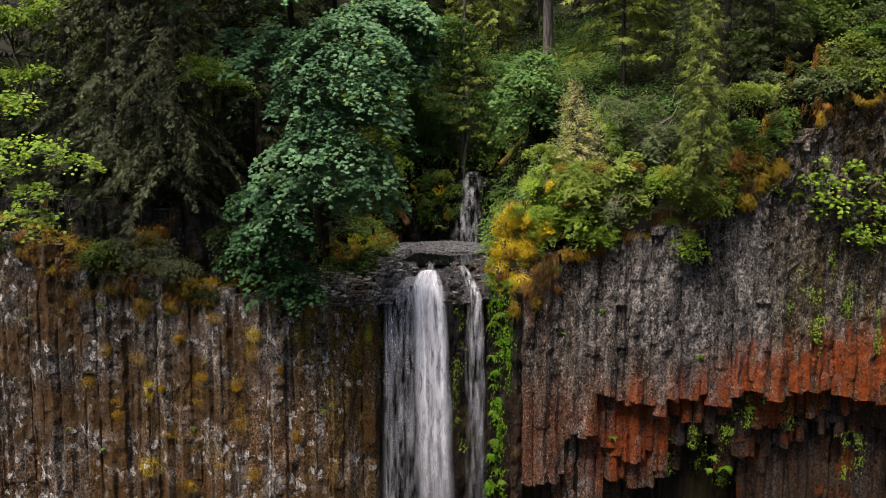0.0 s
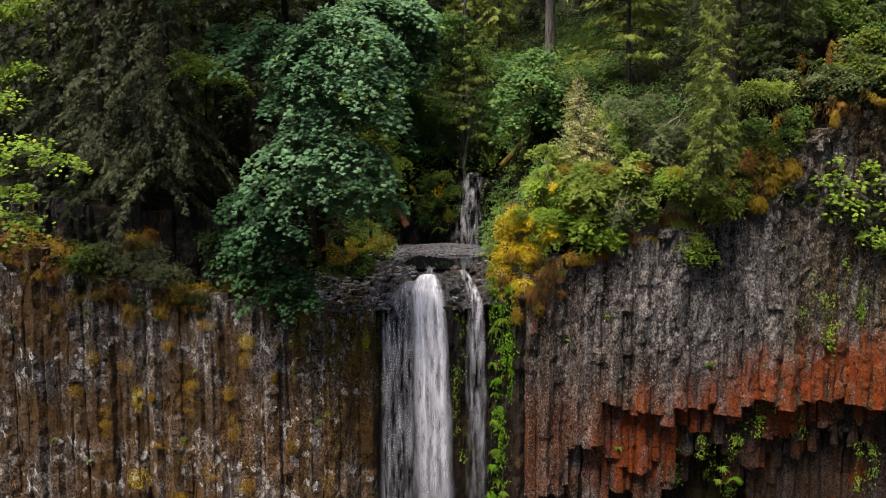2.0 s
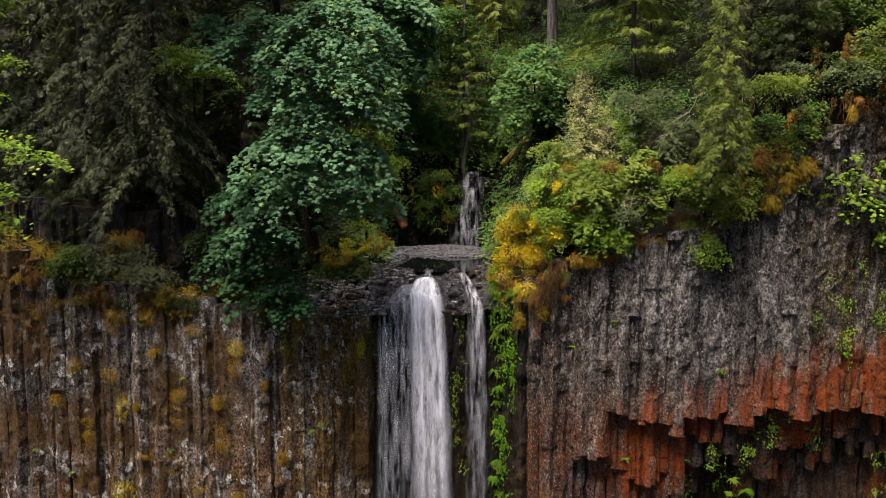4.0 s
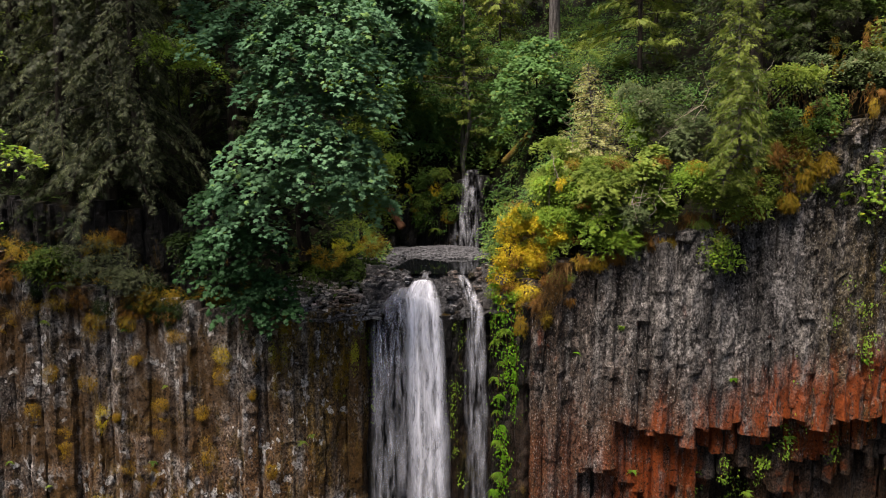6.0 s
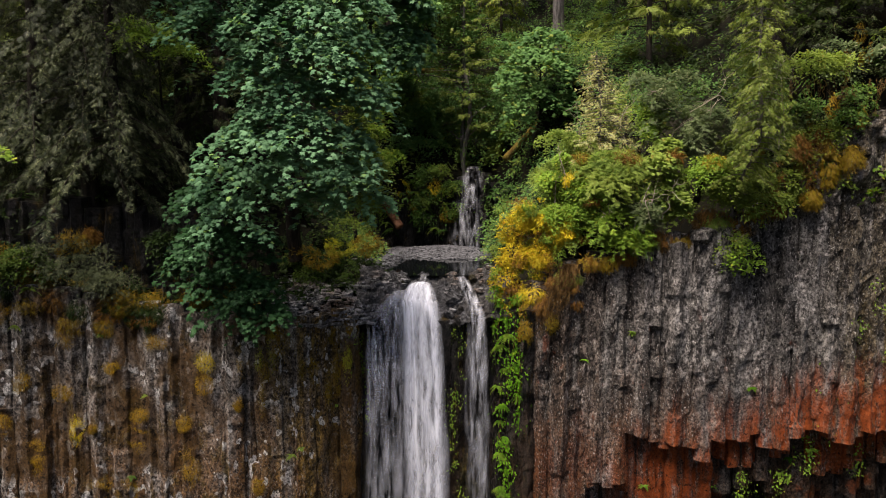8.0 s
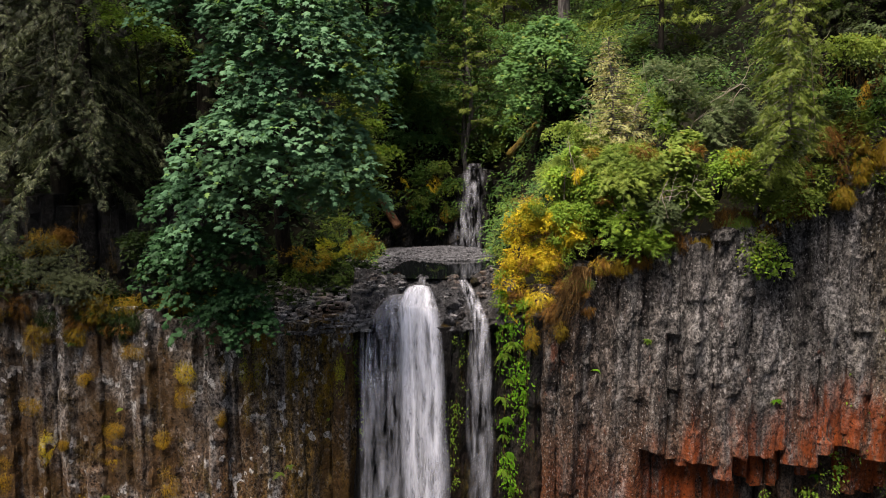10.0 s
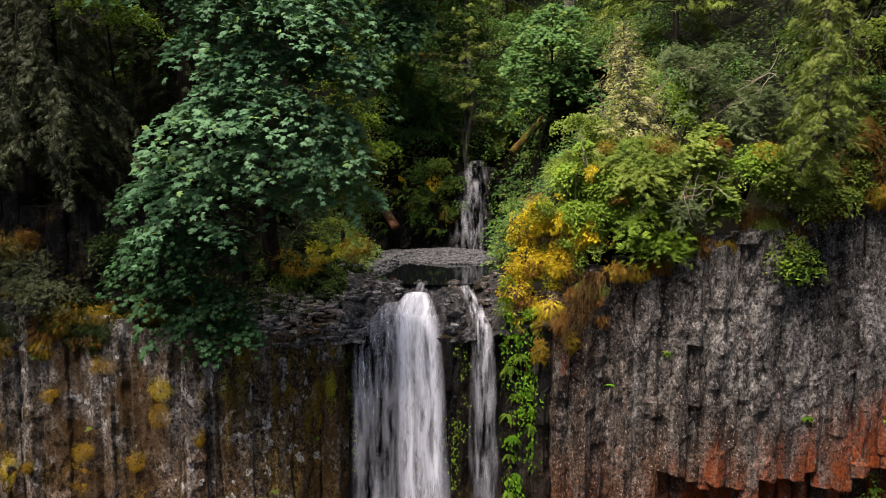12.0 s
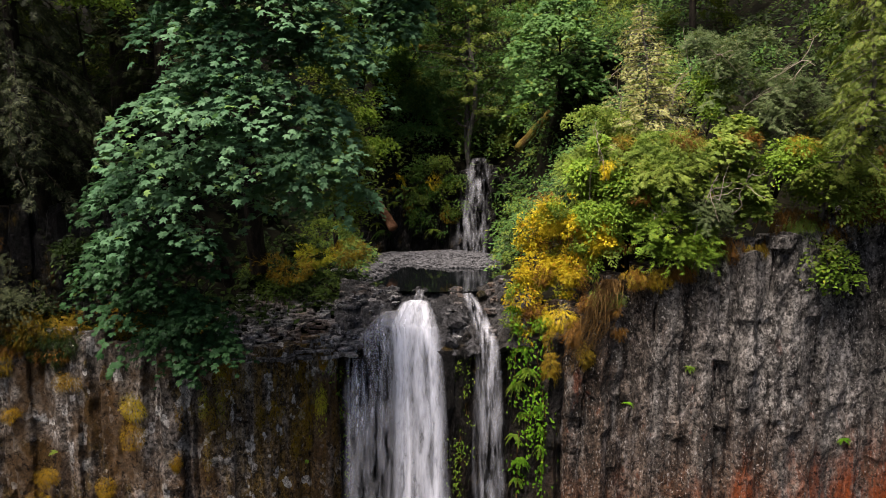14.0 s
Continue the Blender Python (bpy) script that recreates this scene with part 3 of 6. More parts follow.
column_row(cliff_right, M_DAMPSHADE, (4.2, 13.2), lambda x: 36.9 + 0.2 * wave(x * 2, 28), lambda x: 18.0, lambda x: 2.0 if x < 10.6 else 11.0 + 1.2 * wave(x * 3, 39), 0.55, 0.06, 22, 0.05, 0.15)
# back row: wet rock, its black carrying the cave's shade too
column_row(cliff_right, M_WETSHADED, (4.0, 21), lambda x: 37.9 - 1.6 * float(step(x, 8.6, 7.4)) + 0.15 * wave(x, 16), lambda x: 18.0, 2.0, 0.62, 0.06, 15, 0.05)
# filler rows added behind the rim, to keep light from leaking in above
for back in range(3):
    column_row(cliff_right, M_RIGHT, (7.6, 31), lambda x: 36.0 + 0.8 * back, lambda x: float(rim_right(x)) - 0.6, 16.9, 1.3, 0.08, 40 + back, 0.04, 0.1, 0.7, 0.7)

cliff_back = thing("wall_north", "wet black basalt alcove behind the waterfall", "cliff", kind="structure")
column_row(cliff_back, M_WETSHADED, (-4.5, 4.2), lambda x: 35.98 - 0.35 * (abs(x + 0.4) / 4.2) ** 3 + 0.25 * wave(x, 24), lambda x: 21.25 + 0.25 * abs(x + 0.4) / 3, 1.0, 0.6, 0.12, 16, 0.07, 0.16, 0.68)


# ---- the bed of the stream: lip, ledges, pool, gravel ----
def bed_height(x, y):
    z = line(y, (35.3, 35.7, 36.3, 37.3, 38.2, 40), (20.9, 21.3, 21.75, 22.45, 22.78, 22.3))
    z = z + 0.30 * step(np.abs(x + 0.4), 1.6, 3.2)
    return z


bx, by = np.meshgrid(np.arange(-3.6, 3.3, 0.075), np.arange(35.4, 40.2, 0.075), indexing="ij")
p = np.stack([bx, by, 0 * bx], -1).reshape(-1, 3)
cell = np.floor(p * np.array([3.0, 3.6, 1]) + 0.5 * vnoise(p, 1.1, 2)[:, None]).astype(np.int64)
chip = np.floor(p * np.array([6.5, 7.5, 1]) + 0.8 * vnoise(p, 2.3, 6)[:, None]).astype(np.int64)
bz = bed_height(bx, by) + (fbm(p, 1.6, 4, 31) * 0.15 + hash3(cell[:, 0], cell[:, 1], cell[:, 2], 4) * 0.10 + hash3(chip[:, 0], chip[:, 1], chip[:, 2], 9) * 0.06).reshape(bx.shape)
ni, nj = bx.shape
ii, jj = np.meshgrid(np.arange(ni - 1), np.arange(nj - 1), indexing="ij")
bed = part("streambed", mesh_np("streambed", np.stack([bx, by, bz], -1).reshape(-1, 3),
                                np.stack([ii * nj + jj, (ii + 1) * nj + jj, (ii + 1) * nj + jj + 1, ii * nj + jj + 1], -1).reshape(-1, 4)), M_LIP)
tagged(bed, "dark wet rock shelf at the lip of the waterfall", "rock shelf", kind="structure")


def disc(cx, cy, z, rx, ry, n=48, seed=0):
    a = np.arange(n) / n * 2 * np.pi
    k = 1 + 0.10 * vnoise(np.stack([np.cos(a) * 1.5, np.sin(a) * 1.5, 0 * a + seed], -1), 1.0, seed)
    v = np.concatenate([np.stack([cx + rx * k * np.cos(a), cy + ry * k * np.sin(a), 0 * a + z], -1), [[cx, cy, z]]])
    i = np.arange(n)
    return v, np.stack([i, (i + 1) % n, np.full(n, n)], -1)


pool = part("pool", mesh_np("pool", *disc(-0.05, 42.2, 22.80, 3.4, 4.6)), M_POOL)
tagged(pool, "still dark pool above the waterfall", "pool", kind="structure")
plunge = part("plunge_pool", mesh_np("plunge_pool", *disc(-0.3, 29.5, -0.35, 11, 9, 64, 3)), M_POOL)
tagged(plunge, "dark plunge pool at the foot of the cliff", "pool", kind="structure")


def stone_shape(seed, flat=0.7):
    """A rough faceted stone, about 1 across."""
    bm = bmesh.new()
    bmesh.ops.create_icosphere(bm, subdivisions=1, radius=0.5)
    r = np.random.default_rng(seed)
    for v in bm.verts:
        v.co = v.co * r.uniform(0.75, 1.15)
        v.co.z *= flat
    v = np.array([v.co[:] for v in bm.verts])
    bm.verts.index_update()
    f = np.array([[w.index for w in g.verts] for g in bm.faces])
    bm.free()
    return v, f


STONES = [stone_shape(s) for s in range(8)]


def stones(n, where, size, seed, pick=STONES):
    r = np.random.default_rng(seed)
    out = []
    for i in range(n):
        v, f = pick[r.integers(len(pick))]
        a = r.uniform(0, 2 * np.pi)
        c, s = math.cos(a), math.sin(a)
        k = size * r.lognormal(0, 0.35)
        w = v * k
        w = np.stack([w[:, 0] * c - w[:, 1] * s, w[:, 0] * s + w[:, 1] * c, w[:, 2]], -1)
        out.append((w + np.array(where(r)), f))
    return joined(out)


def gravel_z(x, y):
    back = y + 5.6 * (1 - step(x, -3.1, -1.7)) + 0.5 * np.sin(x * 1.1)
    far = line(back, (45.2, 46.2, 48.5, 51.5), (22.62, 22.86, 23.12, 23.02))
    return far + 0.06 * np.sin(x * 1.3 + 1) - 0.25 * np.maximum(0, np.abs(x + 0.2) - 2.6)


gbx, gby = np.meshgrid(np.arange(-4.0, 3.7, 0.2), np.arange(39.4, 52.2, 0.2), indexing="ij")
ni, nj = gbx.shape
ii, jj = np.meshgrid(np.arange(ni - 1), np.arange(nj - 1), indexing="ij")
bar = thing("gravel_bar", "grey bar of loose gravel between pool and upper fall", "gravel", kind="stuff")
part("gravel_bed", mesh_np("gravel_bed", np.stack([gbx, gby, gravel_z(gbx, gby)], -1).reshape(-1, 3),
                           np.stack([ii * nj + jj, (ii + 1) * nj + jj, (ii + 1) * nj + jj + 1, ii * nj + jj + 1], -1).reshape(-1, 4)), M_GRAVEL, bar)


def on_bar(r):
    x = r.uniform(-3.9, 3.3)
    y = 45.4 + 5.8 * r.random() ** 1.4 - (5.6 * r.random() if x < -2.2 else 0.0)
    return x, y, float(gravel_z(np.array(x), np.array(y))) + 0.02


part("pebbles", mesh_np("pebbles", *stones(3900, on_bar, 0.145, 41)), M_GRAVEL, bar)

# broken slabs stacked in ledges beside the lip
ledge = thing("rock_ledge", "stacked dark basalt slabs in thin broken layers", "rock ledge", kind="structure")


def slab_mesh(seed):
    r = np.random.default_rng(seed)
    n = r.integers(4, 7)
    a = np.sort(np.arange(n) / n * 2 * np.pi + r.uniform(-0.4, 0.4, n))
    o = np.stack([np.cos(a) * r.uniform(0.8, 1.1), np.sin(a) * r.uniform(0.55, 0.9)], -1)
    b = 0.04
    rings = [(1 - b, -0.5), (1.0, -0.42), (1.0, 0.42), (1 - b, 0.5)]
    v = np.concatenate([np.column_stack([o * k * r.uniform(0.95, 1.05, (n, 1)), np.full(n, z)]) for k, z in rings] + [[[0, 0, -0.5], [0, 0, 0.5]]])
    f = []
    for k in range(3):
        for i in range(n):
            i2 = (i + 1) % n
            f += [(k * n + i, k * n + i2, (k + 1) * n + i2), (k * n + i, (k + 1) * n + i2, (k + 1) * n + i)]
    for i in range(n):
        i2 = (i + 1) % n
        f += [(i2, i, 4 * n), (3 * n + i, 3 * n + i2, 4 * n + 1)]
    return mesh_np("slab", v, np.array(f))


SLABS = [slab_mesh(60 + s) for s in range(10)]
sr = np.random.default_rng(17)
for layer in range(19):
    z = 21.22 + layer * 0.112
    y_front = 34.05 + layer * 0.335
    x0, x1 = -8.0 + 0.06 * layer, -2.55 - 0.03 * layer
    x = x0
    while x < x1:
        w = sr.uniform(0.20, 0.62)
        inward = 0.9 * max(0.0, (x + 4.2) / 1.6) ** 1.5
        for row in range(2):
            ob = part("slab", SLABS[sr.integers(10)], M_BED, ledge)
            ob.matrix_basis = Matrix.LocRotScale((x + sr.uniform(-0.1, 0.1), y_front + inward + row * 0.36 + sr.uniform(-0.16, 0.16), z + sr.uniform(-0.05, 0.05)),
                                                 Euler((sr.normal(0, 0.13), sr.normal(0, 0.13), sr.uniform(0, 6.28))), (w * 0.66, w * 0.52, sr.uniform(0.06, 0.13)))
        x += w * 0.98

for i in range(150):
    x = sr.uniform(-3.6, -1.5) if i % 2 else sr.uniform(0.35, 2.9)
    if 0.9 < x < 1.7:
        continue
    y = sr.uniform(35.6, 38.6)
    ob = part("slab", SLABS[sr.integers(10)], M_LIP, ledge)
    w = sr.uniform(0.2, 0.5)
    ob.matrix_basis = Matrix.LocRotScale((x, y, float(bed_height(np.array(x), np.array(y))) + sr.uniform(0.0, 0.14)), Euler((sr.normal(-0.15, 0.12), sr.normal(0, 0.12), sr.uniform(0, 6.28))), (w * 0.6, w * 0.5, sr.uniform(0.06, 0.14)))

for i, (x, y, z, s) in enumerate(((-1.82, 35.85, 21.80, 0.62), (0.62, 36.25, 21.95, 0.8), (-1.2, 36.9, 22.35, 0.35), (2.1, 35.75, 21.3, 0.8), (1.0, 35.9, 21.5, 0.55), (2.25, 37.2, 22.7, 0.6),
                                  (2.6, 38.2, 22.9, 0.7), (2.4, 39.6, 22.95, 0.6), (-2.9, 35.8, 21.4, 0.6), (0.3, 37.4, 22.55, 0.5), (1.6, 37.6, 22.7, 0.55), (0.45, 35.62, 21.35, 0.62), (0.85, 35.55, 21.0, 0.6), (0.95, 36.4, 22.0, 0.5), (-1.45, 35.75, 21.6, 0.4), (-3.1, 36.4, 22.0, 0.55))):
    v, f = STONES[i % 8]
    ob = part("boulder", mesh_np("boulder", v, f), M_WETSHADED if i % 2 == 0 else M_LIP)
    ob.matrix_basis = Matrix.LocRotScale((x, y, z), Euler((0.3 * i, 0.2 * i, i)), (s, s, s))
    tagged(ob, "wet black boulder on the lip of the waterfall", "boulder", "boulders on the lip")


# ---- falling water ----
def fall_strips(n, crest, lip, spread, speed, foot, wide, seed, lumps=0.06, base=(0, 36, 0), fade=0.7, drift=0.12, deep=12.0, peak=1.0, sink=0.0):
    """Ribbons that run from the crest over the lip and then drop freely; crest and lip: (x0, x1, y, z); sink: how far the near end of the lip lies below the other."""
    r = np.random.default_rng(seed)
    out, body = [], []
    for i in range(n):
        u = (i + r.random()) / n
        a = np.array([crest[0] + (crest[1] - crest[0]) * u, crest[2] + r.normal(0, 0.12), crest[3] + 0.20])
        b = np.array([lip[0] + (lip[1] - lip[0]) * u, lip[2] + r.normal(0, 0.10), lip[3] + r.uniform(0.14, 0.30) - sink * (1 - u) ** 1.6])
        k = 8
        s = np.linspace(0, 1, k)[:, None]
        run = a * (1 - s) + b * s
        run[:, 2] += 0.16 * np.sin(np.pi * s[:, 0])
        start = r.random() ** 3 * 0.25
        v = speed * r.uniform(0.7, 1.25)
        tt = np.linspace(0.04, math.sqrt(2 * (b[2] - foot) / 9.8), 34)
        drop = np.stack([b[0] + ((u - 0.5) * spread + drift) * tt + r.normal(0, 0.05) * tt, b[1] - v * tt, b[2] - 4.9 * tt ** 2], -1)
        line_pts = np.concatenate([run[int(start * k):], drop])
        m = len(line_pts)
        w = wide * r.uniform(0.5, 1.6) * np.linspace(0.8, 1.5, m)
        wob = vnoise(np.stack([line_pts[:, 2] * 0.9, np.full(m, i * 7.3), np.zeros(m)], -1), 1.0, seed)
        line_pts[:, 0] += wob * lumps
        line_pts[:, 1] += vnoise(np.stack([line_pts[:, 2] * 0.8, np.full(m, i * 3.3), np.ones(m)], -1), 1.0, seed + 1) * lumps
        th = r.uniform(-0.5, 0.5)
        side = np.stack([w * math.cos(th), w * math.sin(th), 0 * w], -1)
        mid = line_pts + np.array([0, -0.25, 0]) * w[:, None]
        vv = np.stack([line_pts - side, mid, line_pts + side], 1).reshape(-1, 3)
        q = np.arange(m - 1)[:, None] * 3
        f = np.concatenate([q + np.array([0, 1, 4, 3]), q + np.array([1, 2, 5, 4])])
        out.append((vv, f))
        thick = line(b[2] - line_pts[:, 2], (0.6, deep), (peak, fade)) * r.uniform(0.8, 1.0)
        body.append(np.stack([np.zeros(m), thick, np.zeros(m)], 1).ravel())
    v, f = joined(out)
    me = mesh_np("strand", v - np.array(base), f, True)
    me.attributes.new("body", "FLOAT", "POINT").data.foreach_set("value", np.concatenate(body).astype(np.float32))
    return me


fall = thing("waterfall", "white waterfall dropping in three strands over the lip", "waterfall", (0, 36, 0), kind="stuff")
fall_parts = (("strand", 18, (-0.95, -0.62, 36.95, 22.42), (-1.52, -0.25, 35.75, 21.75), 0.28, 0.95, 0.23, 71, M_FALL, 0.13, 0.25, 1.0, 0.0),
              ("spray", 9, (-1.0, -0.8, 36.5, 22.0), (-2.95, -0.20, 35.45, 21.30), 0.25, 0.8, 0.55, 76, M_VEIL, 0.08, 0.20, 0.11, 0.6),
              ("trickle", 4, (-0.75, -0.45, 38.2, 22.62), (-0.95, -0.60, 37.1, 22.30), 0.02, 0.3, 0.07, 74, M_SIDE, 0.5, 0.0, 0.5, 0.0),
              ("strand", 25, (-1.75, -1.25, 36.5, 22.10), (-3.05, -1.72, 35.5, 21.62), 0.15, 0.75, 0.20, 72, M_VEIL, 0.10, 0.14, 0.55, 0.95),
              ("strand", 11, (0.92, 1.10, 37.3, 22.62), (1.30, 1.95, 35.5, 21.35), 0.10, 0.75, 0.16, 73, M_SIDE, 0.06, 0.08, 0.46, -0.2))
for name, n, crest, lip, spread, speed, wide, seed, mat, fade, drift, peak, sink in fall_parts:
    foot = 22.2 if name == "trickle" else -0.3
    tagged(part(name, fall_strips(n, crest, lip, spread, speed, foot, wide, seed, fade=fade, drift=drift, peak=peak, sink=sink), mat, fall), kind="stuff")
upper = thing("upper_waterfall", "thin veil of water sliding down dark rock", "waterfall", (0, 51, 0), kind="stuff")
veil = fall_strips(13, (2.1, 2.6, 53.0, 28.1), (1.95, 2.75, 52.0, 27.8), 0.8, 0.75, 22.95, 0.24, 75, 0.16, (0, 51, 0), 0.38, -0.42, 5.0, 0.33)
tagged(part("strand", veil, M_LACE, upper), kind="stuff")
upper_wall = thing("wall_gully", "wet black rock step at the head of the gully", "cliff", kind="structure")
column_row(upper_wall, M_WETSHADED, (-6.2, 5.6), lambda x: 53.3 + 0.3 * wave(x * 2, 33), lambda x: 27.7 - 0.25 * abs(x - 2.2) + 0.5 * wave(x * 2, 34), 22.0, 0.9, 0.30, 19, 0.12, 0.3, 0.65)


# ---- plants ----
def shell(ellipsoids, n, seed, gap=0.0, low=-0.55):
    """Points and outward normals on a set of ellipsoids, thinned by noise; none inside another one."""
    r = np.random.default_rng(seed)
    E = np.array(ellipsoids, float)
    area = (E[:, 3] * E[:, 4] + E[:, 3] * E[:, 5] + E[:, 4] * E[:, 5])
    pick = r.choice(len(E), n * 3, p=area / area.sum())
    d = unit(r.normal(0, 1, (n * 3, 3)))
    d[:, 2] = np.where(d[:, 2] < low, -d[:, 2], d[:, 2])
    depth = r.uniform(0.62, 1.15, n * 3)
    c = E[pick, :3] + d * E[pick, 3:] * depth[:, None]
    nn = unit(d / E[pick, 3:])
    ok = np.ones(len(c), bool)
    for k in range(len(E)):
        inside = (((c - E[k, :3]) / E[k, 3:]) ** 2).sum(1) < 0.62
        ok &= ~(inside & (pick != k))
    if gap:
        ok &= vnoise(c, 0.75, seed) > -1 + gap
    return c[ok][:n], nn[ok][:n]


def lobed(ellipsoids, k, seed, share=0.48):
    """Splits each big ellipsoid into k small ones on its outside."""
    r = np.random.default_rng(seed)
    out = []
    for e in ellipsoids:
        e = np.array(e, float)
        d = unit(r.normal(0, 1, (k, 3)))
        d[:, 1] = -np.abs(d[:, 1]) * np.sign(r.random(k) - 0.2)
        for i in range(k):
            s = share * r.uniform(0.7, 1.3)
            out.append((*(e[:3] + d[i] * e[3:] * r.uniform(0.6, 1.0)), e[3] * s, e[4] * s, e[5] * s * 0.75))
    return out


def limbs(root, ends, thick, seed, sag=-0.3, wander=0.3):
    out = []
    for i, e in enumerate(ends):
        pts = bend(root, e, 9, sag, wander, seed + i)
        out.append(tube(pts, np.linspace(thick, thick * 0.18, 9), 6))
    return joined(out)


def broad_tree(name, label, category, root, top, thick, ellipsoids, count, leaves, radius, size, shape, leaf_mat, bark, seed, gap=0.5, group="", droop=0.5, limb_n=14):
    root = np.array(root, float)
    tree = thing(name, label, category, root, group)
    pts = bend(root - np.array([0, 0, 0.4]), top, 14, 0, 0.5, seed)
    v, f = tube(pts, np.linspace(thick, thick * 0.3, 14), 9)
    part("trunk", mesh_np("trunk", v - root, f, True), bark, tree)
    c, n = shell(lobed(ellipsoids, 9, seed, 0.38), count, seed, gap)
    r = np.random.default_rng(seed + 1)
    for i, e in enumerate(c[r.choice(len(c), min(limb_n, len(c)), replace=False)]):
        k = min(13, max(2, int(np.argmin(np.linalg.norm(pts - e + np.array([0, 0, 1.5]), axis=1)))))
        v, f = limbs(pts[k], [e], thick * 0.30, seed + i)
        part("limb", mesh_np("limb", v - root, f, True), bark, tree)
    v, f = pads(c, n, radius * r.uniform(0.6, 1.35, len(c)), leaves, shape, size, seed=seed + 2, droop=droop)
    part("crown", mesh_np("crown", v - root, f), leaf_mat, tree)
    return tree


def shrub(name, label, category, root, ellipsoids, count, leaves, radius, size, shape, leaf_mat, seed, gap=0.35, group="", droop=0.4, stems=5, bark=None, low=-0.55):
    root = np.array(root, float)
    bush = thing(name, label, category, root, group)
    c, n = shell(lobed(ellipsoids, 15, seed, 0.38), count, seed, gap, low=low)
    r = np.random.default_rng(seed + 1)
    ends = c[r.choice(len(c), min(stems, len(c)), replace=False)]
    v, f = limbs(root, ends, 0.05, seed)
    part("stem", mesh_np("stem", v - root, f, True), bark or M_BARKDARK, bush)
    v, f = pads(c, n, radius * r.uniform(0.6, 1.35, len(c)), leaves, shape, size, seed=seed + 2, droop=droop)
    part("foliage", mesh_np("foliage", v - root, f), leaf_mat, bush)
    return bush


def conifer(name, label, root, tall, bare, reach, branches, needle_mat, bark, seed, thick=0.3, droop=0.35, size=0.42, group="", hang=0.5, per_metre=15, lean=0.0):
    root = np.array(root, float)
    r = np.random.default_rng(seed)
    tree = thing(name, label, "conifer", root, group)
    pts = bend((0, 0, -0.5), (r.normal(0, 0.2), r.normal(0, 0.2), tall), 16, 0, 0.15, seed)
    pts[:, 1] -= lean * step(pts[:, 2], 0.0, 2.8)
    v, f = tube(pts, np.linspace(thick, 0.03, 16), 9)
    part("trunk", mesh_np("trunk", v, f, True), bark, tree)
    wood, pos, way, face, sz = [], [], [], [], []
    for i in range(branches):
        t = (i + r.random()) / branches
        z = bare + (tall - bare) * t
        az = i * 2.39996 + r.normal(0, 0.35)
        L = reach * (1 - t) ** 0.75 * r.uniform(0.6, 1.15) + 0.25
        k = max(5, int(L * 4))
        s = np.linspace(0, 1, k)
        d = np.array([math.cos(az), math.sin(az), 0])
        p = np.stack([d[0] * L * s, d[1] * L * s, z + 0.12 * L * s - droop * L * s ** 2 + 0.10 * L * s ** 4], -1)
        p[:, :2] += np.array([np.interp(z, pts[:, 2], pts[:, 0]), np.interp(z, pts[:, 2], pts[:, 1])])
        wood.append(tube(p[::3] if group else p, np.linspace(0.014 + 0.008 * L, 0.005, len(p[::3]) if group else k), 3 if group else 4))
        m = max(6, int(L * per_metre * 1.6 * (0.25 if root[2] + z > 40 else 1.0)))
        q = r.uniform(0.12, 1, m) ** 0.8
        at = np.stack([np.interp(q, s, p[:, a]) for a in range(3)], -1)
        side = np.where(r.random(m) < 0.5, -1.0, 1.0)
        sd = np.array([-d[1], d[0], 0])
        w = d[None] * 0.75 + sd[None] * (side * r.uniform(0.2, 1.2, m))[:, None] + r.normal(0, 0.32, (m, 3))
        w[:, 2] -= hang * r.uniform(0.2, 1.3, m) + 0.2
        at = at + sd[None] * (side * r.random(m) * 0.25 * L * (1 - q))[:, None] + r.normal(0, 0.07, (m, 3))
        pos.append(at), way.append(w)
        face.append(np.array([0, 0, 1.0]) + 0.3 * d + r.normal(0, 0.6, (m, 3)))
        sz.append(size * (1.7 if root[2] + z > 40 else 0.75) * r.uniform(0.5, 1.3, m) * (0.65 + 0.35 * (1 - t)))
    if group:
        v, f = joined(wood)
        tagged(part("branch", mesh_np("branch", v, f, True), bark, tree), kind="stuff")
    else:
        for v, f in wood:
            part("branch", mesh_np("branch", v, f, True), bark, tree)
    v, f = scatter("spray", np.concatenate(pos), np.concatenate(way), np.concatenate(face), np.concatenate(sz))
    part("needles", mesh_np("needles", v, f), needle_mat, tree)
    return tree


